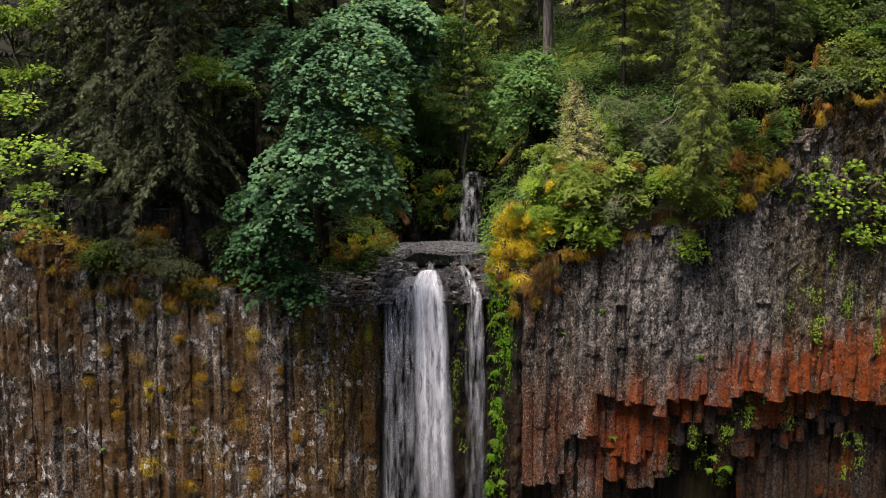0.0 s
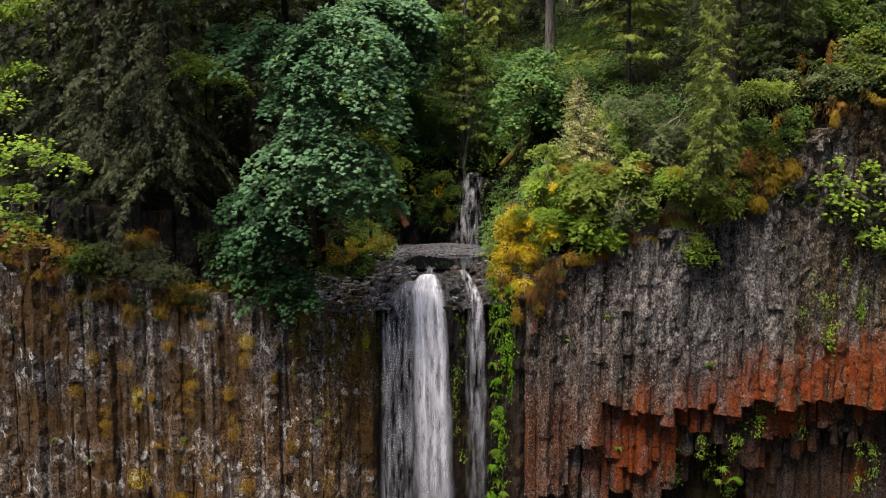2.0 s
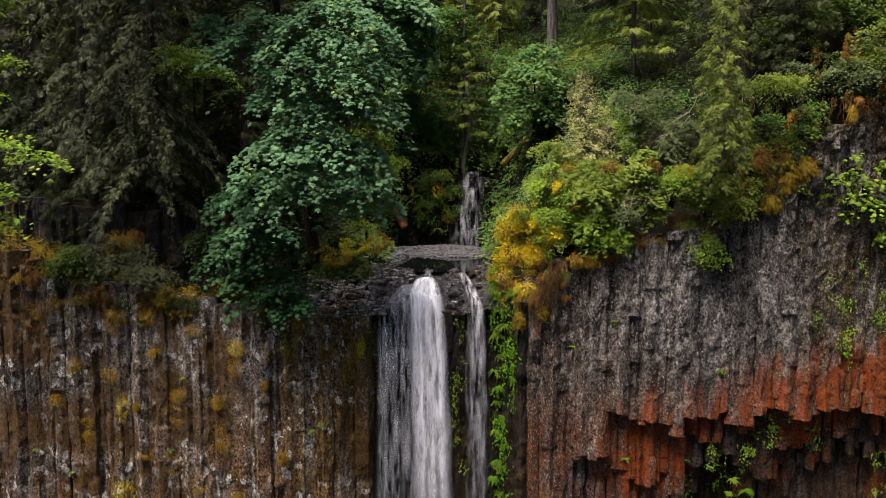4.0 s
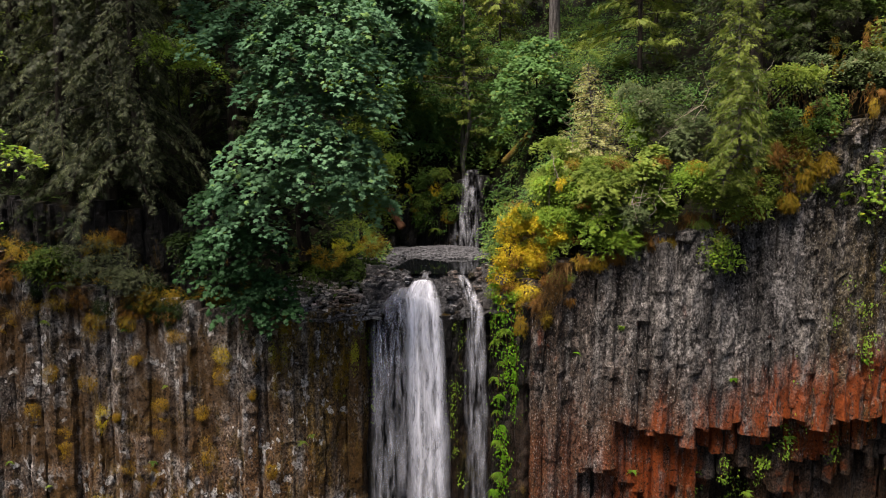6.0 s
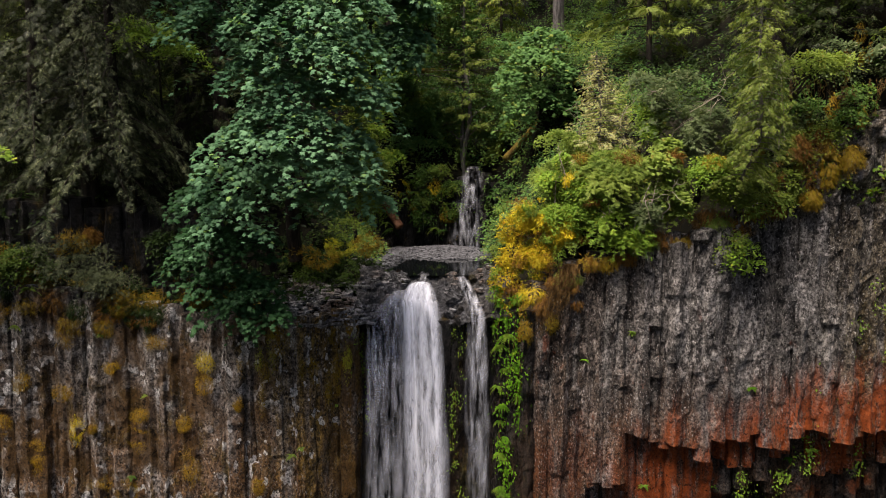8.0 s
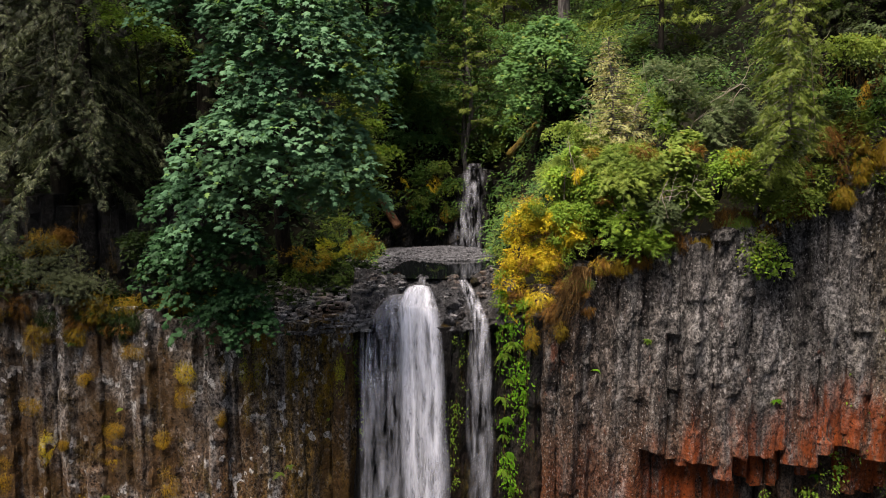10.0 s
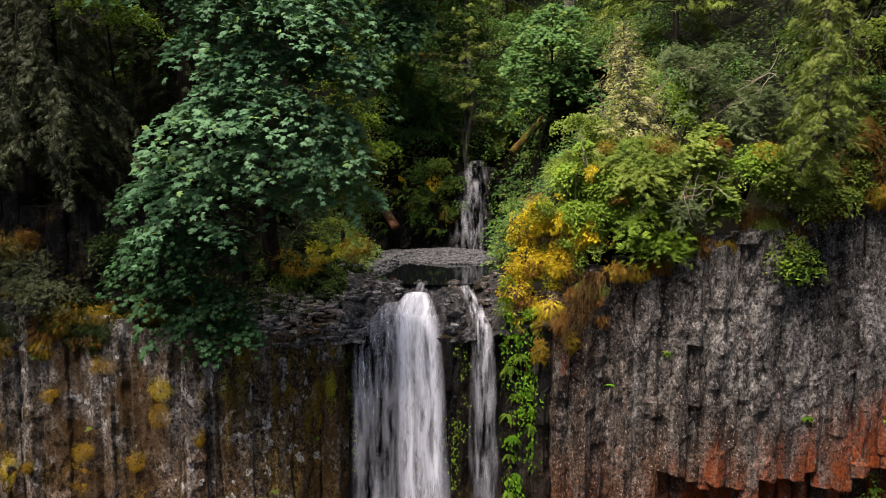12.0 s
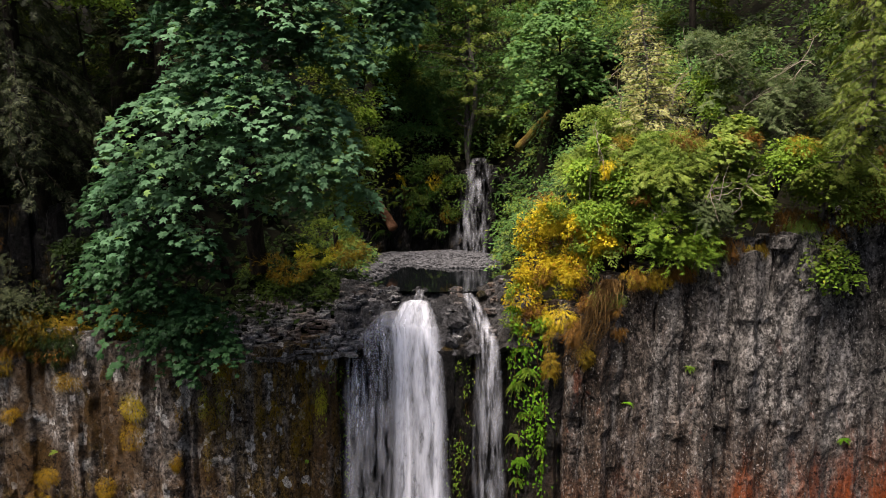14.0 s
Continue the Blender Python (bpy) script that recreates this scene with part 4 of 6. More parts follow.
def fern(label, at, size, mat, seed, group="", hang=0.5, fronds=11, name="fern"):
    r = np.random.default_rng(seed)
    at = np.array(at, float)
    plant = thing(name, label, "fern", at, group)
    az = r.uniform(math.pi * 0.95, math.pi * 2.05, fronds)
    out = []
    for i in range(fronds):
        d = np.array([math.cos(az[i]), math.sin(az[i]), r.uniform(-0.2, 0.7)])
        k = 7
        s = np.linspace(0, 1, k)[:, None]
        L = size * r.uniform(0.6, 1.15)
        p = unit(d)[None] * L * s
        p[:, 2] -= (hang * L * s ** 2)[:, 0]
        way = np.gradient(p, axis=0)
        side = unit(np.cross(way, np.array([0, 0, 1.0])))
        n = 16
        q = np.linspace(0.08, 1, n)
        c = np.stack([np.interp(q, s[:, 0], p[:, a]) for a in range(3)], -1)
        wy = np.stack([np.interp(q, s[:, 0], way[:, a]) for a in range(3)], -1)
        sd = np.stack([np.interp(q, s[:, 0], side[:, a]) for a in range(3)], -1)
        leaf = []
        for sg in (-1, 1):
            leaf.append(scatter("oval", c, unit(wy) * 0.5 + sd * sg, np.tile([0, -0.3, 1.0], (n, 1)), L * 0.24 * (1.05 - q) + 0.025))
        leaf.append(tube(p, np.linspace(0.012, 0.005, k), 3))
        v, f = joined([(a, np.concatenate([b[:, [0, 1, 2]], b[:, [0, 2, 3]]]) if b.shape[1] == 4 else b) for a, b in leaf])
        part("frond", mesh_np("frond", v, f), mat, plant)
    return plant


def tuft(name, label, category, at, ellipsoid, count, size, mat, seed, group="", shape="tuft", fall=0.9):
    """A cushion of moss or dry fern: short blades on a low mound that clings to the rock."""
    r = np.random.default_rng(seed)
    at = np.array(at, float)
    d = unit(r.normal(0, 1, (count, 3)))
    d[:, 1] = -np.abs(d[:, 1])
    p = d * np.array(ellipsoid) * r.uniform(0.55, 1.05, (count, 1))
    keep = vnoise(p + at, 3.0, seed + 5) > -0.25
    p, d = p[keep], d[keep]
    count = len(p)
    p = p * (1 + 0.55 * vnoise(p + at, 1.8, seed)[:, None])
    way = d * 0.8 + r.normal(0, 0.35, (count, 3))
    way[:, 2] -= fall
    ob = thing(name, label, category, at, group)
    tagged(part("moss", mesh_np("moss", *scatter(shape, p, way, d + r.normal(0, 0.3, (count, 3)), size * 0.72 * r.uniform(0.5, 1.3, count))), mat, ob), kind="stuff")
    return ob


def layered_tree(name, label, category, root, top, thick, tiers, mat, bark, seed, size=0.24, dense=26, shape="maple", droop=0.6, radius=0.30, each=10):
    """A tree whose leaves lie in drooping, dome-shaped layers, one on each bough; tiers: (x, y, z, half width, height)."""
    root = np.array(root, float)
    r = np.random.default_rng(seed)
    tree = thing(name, label, category, root)
    pts = bend(root - np.array([0, 0, 0.4]), top, 14, 0, 0.5, seed)
    v, f = tube(pts, np.linspace(thick, thick * 0.3, 14), 9)
    part("trunk", mesh_np("trunk", v - root, f, True), bark, tree)
    for i, (x, y, z, w, h) in enumerate(tiers):
        c = np.array([x, y, z])
        k = min(13, max(2, int(np.argmin(np.linalg.norm(pts - c + np.array([0, 0, 1.2]), axis=1)))))
        v, f = limbs(pts[k], [c + np.array([0, 0, -0.15 * h])], thick * 0.26, seed + i)
        part("limb", mesh_np("limb", v - root, f, True), bark, tree)
        n = max(9, int(dense * w * (0.55 * w + h)))
        th, q = r.random(n) * 2 * np.pi, np.sqrt(r.random(n))
        q = q * (1 + 0.34 * np.sin(th * 3 + i) + 0.20 * np.sin(th * 5 + 2 * i))
        d = np.stack([np.cos(th) * q * w, np.sin(th) * q * w * 0.75, h * (0.55 - 1.35 * q ** 2) + r.normal(0, 0.10, n)], -1)
        d[:, 2] += 0.30 * h * vnoise(d + c, 1.6, seed + i)
        nrm = np.stack([np.cos(th) * q, np.sin(th) * q - 0.35, 0.9 + 0 * q], -1)
        v, f = pads(c + d, nrm, radius * r.uniform(0.6, 1.3, n), each, shape, size, 0.25, droop, seed * 50 + i)
        tagged(part("foliage", mesh_np("foliage", v - root, f), mat, tree), kind="stuff")
    return tree


# -- the big maple that leans out over the ledge --
# boughs of the maples: x, y, z, half width, height
BIG_MAPLE_CROWN = ((-4.5, 30.8, 32.7, 2.0, 1.0), (-3.2, 31.2, 32.2, 1.4, 1.0), (-5.8, 30.8, 33.0, 1.4, 0.9), (-7.0, 31.5, 32.4, 1.2, 0.9), (-8.5, 31.5, 32.8, 1.4, 0.8), (-7.6, 32, 33.9, 1.6, 0.7), (-4.5, 30.6, 31.5, 1.8, 0.7), (-2.9, 31, 30.5, 1.2, 0.9), (-2.1, 31.6, 30.1, 0.7, 0.6), (-5.4, 31, 30.5, 1.6, 0.8), (-4.0, 31.4, 30.3, 1.4, 0.6), (-6.8, 31.6, 31.2, 1.3, 0.7), (-4.6, 31.5, 34.1, 2.4, 1.0), (-3.0, 32.5, 33.9, 1.3, 0.9), (-9.7, 32.5, 33.9, 1.1, 0.6))
# boughs out of view above the crown, added to shade what hangs below
BIG_MAPLE_SHADE = ((-9.2, 31.4, 37.6, 2.2, 1.1), (-6.4, 31.6, 36.8, 2.2, 1.1), (-11.6, 29.8, 37.8, 2.4, 1.0), (-12.8, 30.8, 38.8, 2.4, 1.0))
BIG_MAPLE_SKIRT = ((-5.8, 30.6, 29.3, 1.6, 0.7), (-4.5, 30.8, 28.8, 1.8, 0.9), (-3.3, 31.2, 28.4, 1.2, 0.9), (-6.9, 31, 28.5, 1.6, 0.8), (-7.4, 31, 27.3, 1.2, 0.6), (-5.0, 31, 27.8, 1.4, 0.7), (-3.4, 31.4, 27.4, 1.4, 0.8), (-2.8, 32, 26.7, 1.0, 0.6), (-6.2, 31.2, 26.9, 1.1, 0.6), (-7.4, 31.2, 26.1, 1.2, 0.7), (-4.3, 32, 26.7, 0.9, 0.6))
LOW_MAPLE = ((-7.7, 31.8, 24.8, 1.2, 0.7), (-8.7, 31.8, 25.0, 1.2, 0.8), (-8.1, 32, 23.4, 1.2, 0.7), (-6.9, 32.2, 22.9, 1.1, 0.8), (-7.9, 32.2, 22.2, 1.1, 0.6), (-6.6, 32.4, 22.1, 1.0, 0.5), (-9.8, 33.4, 24.6, 1.0, 0.6), (-10.2, 33.4, 23.6, 0.9, 0.5), (-9.6, 33.6, 26.6, 0.9, 0.5), (-9.0, 32.6, 26.5, 1.1, 0.7), (-6.9, 32.8, 24.8, 0.9, 0.6))
SHOOTS = ((-3.4, 35.0, 29.4, 0.7, 1.3), (-2.9, 35.0, 28.2, 0.7, 1.3), (-2.5, 35.0, 27.2, 0.6, 0.9), (-3.9, 35.4, 30.4, 0.8, 0.9), (-3.1, 35.4, 26.1, 0.7, 0.8), (-3.4, 35.4, 31.3, 0.6, 0.7))
EDGE_MAPLE = ((-18.4, 31, 28.9, 2.2, 0.6), (-19.6, 31, 27.9, 1.4, 0.6), (-18.5, 31, 26.8, 1.4, 0.6), (-19.0, 31, 25.7, 1.3, 0.6), (-17.0, 31.4, 28.3, 1.2, 0.4), (-20.1, 32.5, 31.1, 1.6, 0.6))
layered_tree("maple_tree", "large leafy bigleaf maple leaning over the ledge", "tree", (-6.6, 38.0, 23.9), (-7.4, 32.2, 39.0), 0.34,
             BIG_MAPLE_SHADE + BIG_MAPLE_CROWN + BIG_MAPLE_SKIRT, M_MAPLE, M_BARKDARK, 101, 0.21, 31)
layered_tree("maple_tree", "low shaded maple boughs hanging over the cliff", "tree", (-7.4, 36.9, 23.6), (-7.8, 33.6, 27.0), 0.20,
             LOW_MAPLE, M_MAPLESHADE, M_BARKDARK, 111, 0.21, 30)
layered_tree("vine_maple", "upright yellow-green maple shoots beside the big maple", "tree", (-4.1, 40.2, 24.6), (-4.0, 38.6, 31.0), 0.10,
             SHOOTS, M_BUSH, M_BARKDARK, 121, 0.12, 70, "oval", 0.35, 0.34, 26)
# -- lit boughs among the dark conifers --
broad_tree("vine_maple", "bright vine maple boughs among dark conifers", "tree", (-23.6, 39.0, 27.6), (-22.8, 37.0, 36.0), 0.11,
           [(-22.6, 36.8, 35.9, 1.8, 1.0, 0.35), (-21.8, 36.5, 33.0, 1.7, 0.9, 0.4), (-23.2, 36.4, 31.4, 1.5, 0.9, 0.35), (-20.6, 36.8, 36.6, 1.3, 0.9, 0.3)], 90, 46, 0.42, 0.20, "oval", M_LIME, M_BARKDARK, 136, 0.5, limb_n=10)
layered_tree("vine_maple", "bright vine maple boughs among dark conifers", "tree", (-12.0, 38.4, 27.4), (-11.6, 35.2, 33.0), 0.09,
             ((-11.4, 34.3, 32.9, 1.3, 0.35), (-10.6, 34.5, 32.3, 0.9, 0.3), (-12.2, 34.6, 33.4, 0.9, 0.3)), M_LIME, M_BARKDARK, 137, 0.13, 60, "oval", 0.35, 0.34, 22)
# -- the maple at the edge of the ledge --
layered_tree("maple_tree", "lime-green maple at the cliff edge", "tree", (-22.8, 34.9, 25.2), (-21.6, 32.4, 30.5), 0.18,
             EDGE_MAPLE, M_LIME, M_BARKDARK, 131, 0.19, 12, "maple", 0.5, 0.32, 9)

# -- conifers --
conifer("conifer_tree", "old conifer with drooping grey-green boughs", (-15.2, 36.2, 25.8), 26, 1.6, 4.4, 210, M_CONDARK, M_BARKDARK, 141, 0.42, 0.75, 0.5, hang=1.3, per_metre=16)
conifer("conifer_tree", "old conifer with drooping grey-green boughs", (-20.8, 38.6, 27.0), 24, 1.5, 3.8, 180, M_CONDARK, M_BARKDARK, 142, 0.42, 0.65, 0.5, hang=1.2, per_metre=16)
conifer("conifer_tree", "conifer with long hanging grey-green boughs", (-13.2, 36.2, 25.6), 25, 2.6, 3.0, 120, M_CONPALE, M_BARKDARK, 155, 0.26, 0.95, 0.42, hang=1.5, per_metre=24, lean=1.6)
conifer("conifer_tree", "conifer with long hanging grey-green boughs", (-16.9, 36.4, 25.8), 25, 3.0, 3.0, 110, M_CONPALE, M_BARKDARK, 156, 0.26, 0.95, 0.42, hang=1.5, per_metre=24, lean=1.2)
# two conifers added for shade on the ledge; crowns stand above the view
conifer("conifer_tree", "tall dark conifer added back from the ledge to cast shade", (-12.6, 40.4, 28.2), 34, 8.0, 5.0, 120, M_CONDARK, M_BARKDARK, 153, 0.40, 0.45, 0.6, hang=1.0, per_metre=9)
conifer("conifer_tree", "tall dark conifer added back from the ledge to cast shade", (-18.2, 40.2, 28.2), 34, 8.0, 5.0, 120, M_CONDARK, M_BARKDARK, 154, 0.40, 0.45, 0.6, hang=1.0, per_metre=9)
conifer("conifer_tree", "dark conifer behind the maple", (-10.2, 38.8, 27.6), 24, 2.0, 3.8, 130, M_CONIFER, M_BARKDARK, 143, 0.4, 0.5, 0.5, hang=0.9, per_metre=18)
conifer("conifer_tree", "yellow-green spruce at the cliff edge", (12.1, 34.5, 26.2), 14, 0.9, 1.25, 190, M_CONLIGHT, M_BARK, 144, 0.07, 0.6, 0.34, hang=1.1, per_metre=28, lean=2.3)
dead = conifer("dying_fir", "dying fir with yellowed needles and bare tips", (7.2, 36.7, 27.2), 5.6, 0.2, 1.8, 150, M_DEAD, M_BARK, 145, 0.08, 0.34, 0.26, hang=0.6, per_metre=23)
conifer("conifer_tree", "slender conifer in the middle of the gully", (1.6, 54.5, 29.3), 16, 1.5, 3.2, 120, M_CONLIGHT, M_BARK, 146, 0.2, 0.25, 0.5, hang=0.5, per_metre=13)
conifer("conifer_tree", "tall conifer with a bare grey trunk", (8.7, 57.0, 33.2), 34, 11.0, 4.0, 110, M_CONIFER, M_BARK, 147, 0.52, 0.5, 0.6, hang=0.8, per_metre=12)
conifer("conifer_tree", "tall conifer above the cliff rim", (15.3, 38.0, 31.3), 30, 3.0, 3.4, 120, M_CONIFER, M_BARKDARK, 148, 0.40, 0.5, 0.5, hang=0.9, per_metre=16)
conifer("conifer_tree", "tall conifer above the cliff rim", (17.0, 36.4, 31.0), 24, 0.6, 2.2, 130, M_CONIFER, M_BARKDARK, 149, 0.16, 0.4, 0.45, hang=0.8, per_metre=16)
proto = [conifer("conifer_tree", "forest conifer on the slope above", (-4.0, 62.0, float(ground_height(-4.0, 62.0)) - 0.2), 28, 3.0, 4.2, 100, M_CONIFER, M_BARKDARK, 150, 0.4, 0.45, 0.85, "forest conifers", 0.8, 7),
         conifer("conifer_tree", "forest conifer on the slope above", (12.0, 46.0, float(ground_height(12.0, 46.0)) - 0.2), 24, 2.0, 3.6, 95, M_CONLIGHT, M_BARKDARK, 151, 0.17, 0.35, 0.8, "forest conifers", 0.6, 8),
         conifer("conifer_tree", "forest conifer on the slope above", (-14.0, 47.0, float(ground_height(-14.0, 47.0)) - 0.2), 30, 4.0, 4.6, 100, M_CONIFER, M_BARKDARK, 152, 0.45, 0.5, 0.85, "forest conifers", 0.9, 8)]
fr = np.random.default_rng(77)
spots = [(-26, 40), (-25, 50), (-19, 44), (-12, 56), (-20, 58), (-28, 64), (-1, 66), (5, 62), (10, 66), (16, 58), (14, 52), (20, 44), (22, 52), (24, 40), (28, 48), (-5, 74), (3, 76), (12, 78), (20, 70), (-16, 70), (27, 62), (-34, 48), (34, 56), (-2, 70), (1, 72), (6, 70), (-10, 66), (0, 82), (8, 84), (-9, 80), (15, 66), (-23, 46), (-17, 52), (-29, 56), (-13, 43), (-31, 42), (-24, 66), (-18, 62)]
for i, (x, y) in enumerate(spots):
    x, y = x + fr.normal(0, 0.6), y + fr.normal(0, 0.6)
    s = fr.uniform(0.8, 1.15)
    copy_thing(proto[i % 3], Matrix.LocRotScale((x, y, float(ground_height(x, y)) - 0.2), Euler((0, 0, fr.uniform(0, 6.28))), (s, s, s)))

# -- broadleaf trees in the gully --
layered_tree("maple_tree", "green maple on the far bank of the gully", "tree", (6.6, 49.8, 28.5), (6.2, 48.8, 34.6), 0.15,
             ((6.0, 47.6, 34.7, 1.9, 0.6), (4.7, 47.8, 33.5, 1.4, 0.6), (7.4, 47.8, 33.5, 1.5, 0.6), (5.7, 47.4, 32.3, 1.6, 0.6), (7.5, 47.6, 32.2, 1.1, 0.5), (6.4, 48.4, 36.0, 1.5, 0.6), (4.9, 47.6, 31.2, 1.0, 0.5)),
             M_GULLY, M_BARKDARK, 161, 0.24, 30, "maple", 0.5, 0.36, 12)
broad_tree("alder_tree", "thin alder with light layered leaves", "tree", (1.75, 53.9, 28.0), (1.55, 53.3, 45.0), 0.17,
           [(0.2, 54.9, 38.6, 2.6, 1.6, 1.8), (3.2, 54.8, 37.0, 2.4, 1.5, 1.5), (-1.0, 54.9, 34.6, 2.4, 1.5, 1.5), (3.6, 54.8, 33.2, 2.0, 1.4, 1.4), (0.2, 54.6, 31.4, 2.2, 1.3, 1.4)], 330, 46, 0.75, 0.22, "oval", M_GULLY, M_BARK, 162, 0.6, droop=0.2)
broad_tree("maple_tree", "pale green maple high on the slope", "tree", (-4.5, 52.0, 32.5), (-4.0, 50.5, 40.0), 0.2,
           [(-4.2, 50.5, 39.0, 3.0, 2.0, 1.6), (-2.6, 51.0, 36.0, 1.8, 1.5, 1.4)], 150, 42, 0.7, 0.34, "maple", M_MAPLE, M_BARKDARK, 163, 0.6)

# -- bushes along the rim of the cliff on the east side --
rim_bushes = (
    (5.4, 36.3, 26.6, 1.2, 1.1, 1.1, M_BUSH), (6.3, 35.7, 27.2, 1.5, 1.2, 1.3, M_LIME), (7.6, 35.3, 27.0, 1.7, 1.2, 1.3, M_BUSH), (6.3, 35.0, 25.0, 1.0, 0.9, 1.2, M_BUSH),
    (9.4, 35.1, 27.5, 1.4, 1.1, 1.2, M_BUSH), (11.0, 34.9, 27.2, 1.4, 1.1, 1.0, M_LIME), (12.6, 34.5, 26.6, 1.3, 1.0, 0.9, M_BUSH), (7.6, 34.7, 25.0, 0.9, 0.7, 0.9, M_LIME),
    (10.6, 35.8, 29.2, 1.8, 1.2, 1.3, M_BUSHGREY), (8.8, 36.2, 28.9, 1.4, 1.1, 1.1, M_BUSH), (6.0, 37.0, 28.3, 1.2, 1.2, 1.3, M_BUSH), (13.8, 35.6, 29.0, 1.4, 1.1, 1.3, M_BUSHGREY), (9.8, 36.3, 30.6, 1.5, 1.0, 1.3, M_BUSHGREY), (8.2, 36.2, 29.8, 1.0, 0.8, 0.9, M_LIME), (9.8, 34.9, 26.3, 1.2, 0.8, 0.8, M_BUSH), (5.4, 35.4, 26.0, 1.0, 0.8, 0.9, M_LIME), (8.6, 34.9, 26.0, 1.0, 0.8, 0.8, M_BUSHGREY), (5.3, 37.2, 27.6, 0.9, 0.9, 1.0, M_BUSH))
for i, (x, y, z, rx, ry, rz, mat) in enumerate(rim_bushes):
    shape, leaf, many = ("spray", 0.24, 46) if mat is M_BUSHGREY else (("oval", 0.122, 82), ("oval", 0.15, 60), ("spray", 0.30, 34), ("oval", 0.112, 88), ("maple", 0.17, 40))[i % 5]
    shrub("bush", "dense leafy bush on the rim of the cliff", "bush", (x, y + 0.8, z - rz - 0.2), [(x, y, z, rx, ry, rz), (x + 0.5 * rx, y - 0.2, z - 0.4 * rz, rx * 0.6, ry * 0.6, rz * 0.6)],
          int(50 * rx * rz) + 20, many, 0.38, leaf, shape, mat, 200 + i, 0.95, "bushes on the rim")
shrub("bush", "bright green shrub overhanging the rim", "bush", (14.5, 34.9, 30.4), [(14.3, 33.2, 31.6, 0.9, 0.6, 0.28), (15.5, 33.4, 31.7, 0.7, 0.5, 0.24)], 60, 44, 0.36, 0.13, "oval", M_BUSH, 228, 0.6, "bushes on the rim", stems=9)
hr = np.random.default_rng(229)
hill_mats = (M_BUSHDARK, M_BUSH, M_BUSHGREY, M_FOREST, M_BUSHGREY)
for i in range(44):
    x = 13.4 + 12.0 * hr.random()
    up = 5.5 * hr.random()
    y, z = 34.4 + 0.55 * up, float(rim_right(x)) + 0.25 + 0.95 * up + 0.8
    rx, rz = hr.uniform(0.8, 1.5), hr.uniform(0.6, 1.1)
    if x < 18.0 and up < 2.6:
        rx, rz = rx * 0.45, rz * 0.4
    shrub("bush", "leafy shrub on the steep slope above the cliff", "bush", (x, y + 0.8, z - rz), [(x, y, z, rx, 0.8, rz)], int(24 * rx * rz) + 10, 46, 0.46, 0.16, "oval", hill_mats[i % 5], 1230 + i, 0.6, "shrubs on the steep slope")

# -- yellow moss bank beside the lip --
mounds = ((3.3, 36.3, 24.0, 0.8, 0.6, 0.8), (4.3, 36.2, 24.5, 0.9, 0.6, 0.7), (2.9, 36.0, 22.9, 0.6, 0.5, 0.8), (3.9, 35.9, 23.3, 0.7, 0.5, 0.6), (3.2, 36.4, 25.0, 0.7, 0.6, 0.6), (4.4, 36.1, 25.4, 0.9, 0.6, 0.6), (5.2, 36.0, 24.9, 0.7, 0.5, 0.6), (3.0, 35.8, 22.0, 0.5, 0.3, 0.4), (4.9, 35.3, 25.2, 0.7, 0.45, 0.5), (5.6, 35.2, 24.7, 0.55, 0.4, 0.45), (4.5, 35.4, 24.2, 0.65, 0.45, 0.6), (3.9, 35.6, 25.7, 0.6, 0.45, 0.5))
yr = np.random.default_rng(262)
for i, (x, y, z, a, b, c) in enumerate(mounds):
    tuft("moss_bank", "bright yellow moss and grass on the bank", "moss", (x, y, z), (a * 0.9, b, c * 0.9), 1400, 0.15, (M_YELLOW, M_YELLOWGREEN)[i % 2], 260 + i, "moss on the bank", "oval", 0.3)
    for k in range(6):
        d = unit(yr.normal(0, 1, 3) * np.array([1, 0.5, 1]))
        at = (x + d[0] * a, y - abs(d[1]) * b - 0.1, z + d[2] * c)
        mat, shape, leaf = ((M_YELLOW, "tuft", 0.26), (M_LIME, "oval", 0.12), (M_RUSTFERN, "tuft", 0.24), (M_YELLOW, "oval", 0.15), (M_BUSH, "oval", 0.12), (M_YELLOW, "tuft", 0.3))[k]
        tuft("moss_bank", "clump of yellow-green grass and fern on the bank", "moss", at, (yr.uniform(0.2, 0.42), 0.25, yr.uniform(0.2, 0.42)), 260, leaf, mat, 1300 + 6 * i + k, "clumps on the bank", shape, 0.5)
# -- moss bank on the other side of the pool --
for i, (x, y, z, a, b, c, mat) in enumerate(((-4.6, 38.6, 24.0, 0.9, 0.8, 0.4, M_YELLOWGREEN), (-3.5, 39.4, 24.1, 0.7, 0.7, 0.5, M_OCHRE), (-5.6, 38.0, 23.7, 1.0, 0.8, 0.5, M_OCHRE), (-4.2, 39.6, 24.8, 0.9, 0.7, 0.6, M_BUSH))):
    tuft("moss_bank", "ochre moss and low plants on the ledge", "moss", (x, y, z), (a, b, c), 1200, 0.26, mat, 275 + i, "moss on the ledge", fall=0.1)

kr = np.random.default_rng(279)
for i in range(13):
    x, y = kr.uniform(-7.2, -3.3), kr.uniform(38.2, 42.0)
    z = float(ground_height(x, y))
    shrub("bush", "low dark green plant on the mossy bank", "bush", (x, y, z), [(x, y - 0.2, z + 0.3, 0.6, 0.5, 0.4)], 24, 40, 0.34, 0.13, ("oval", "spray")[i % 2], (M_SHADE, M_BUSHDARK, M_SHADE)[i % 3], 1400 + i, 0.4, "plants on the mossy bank")
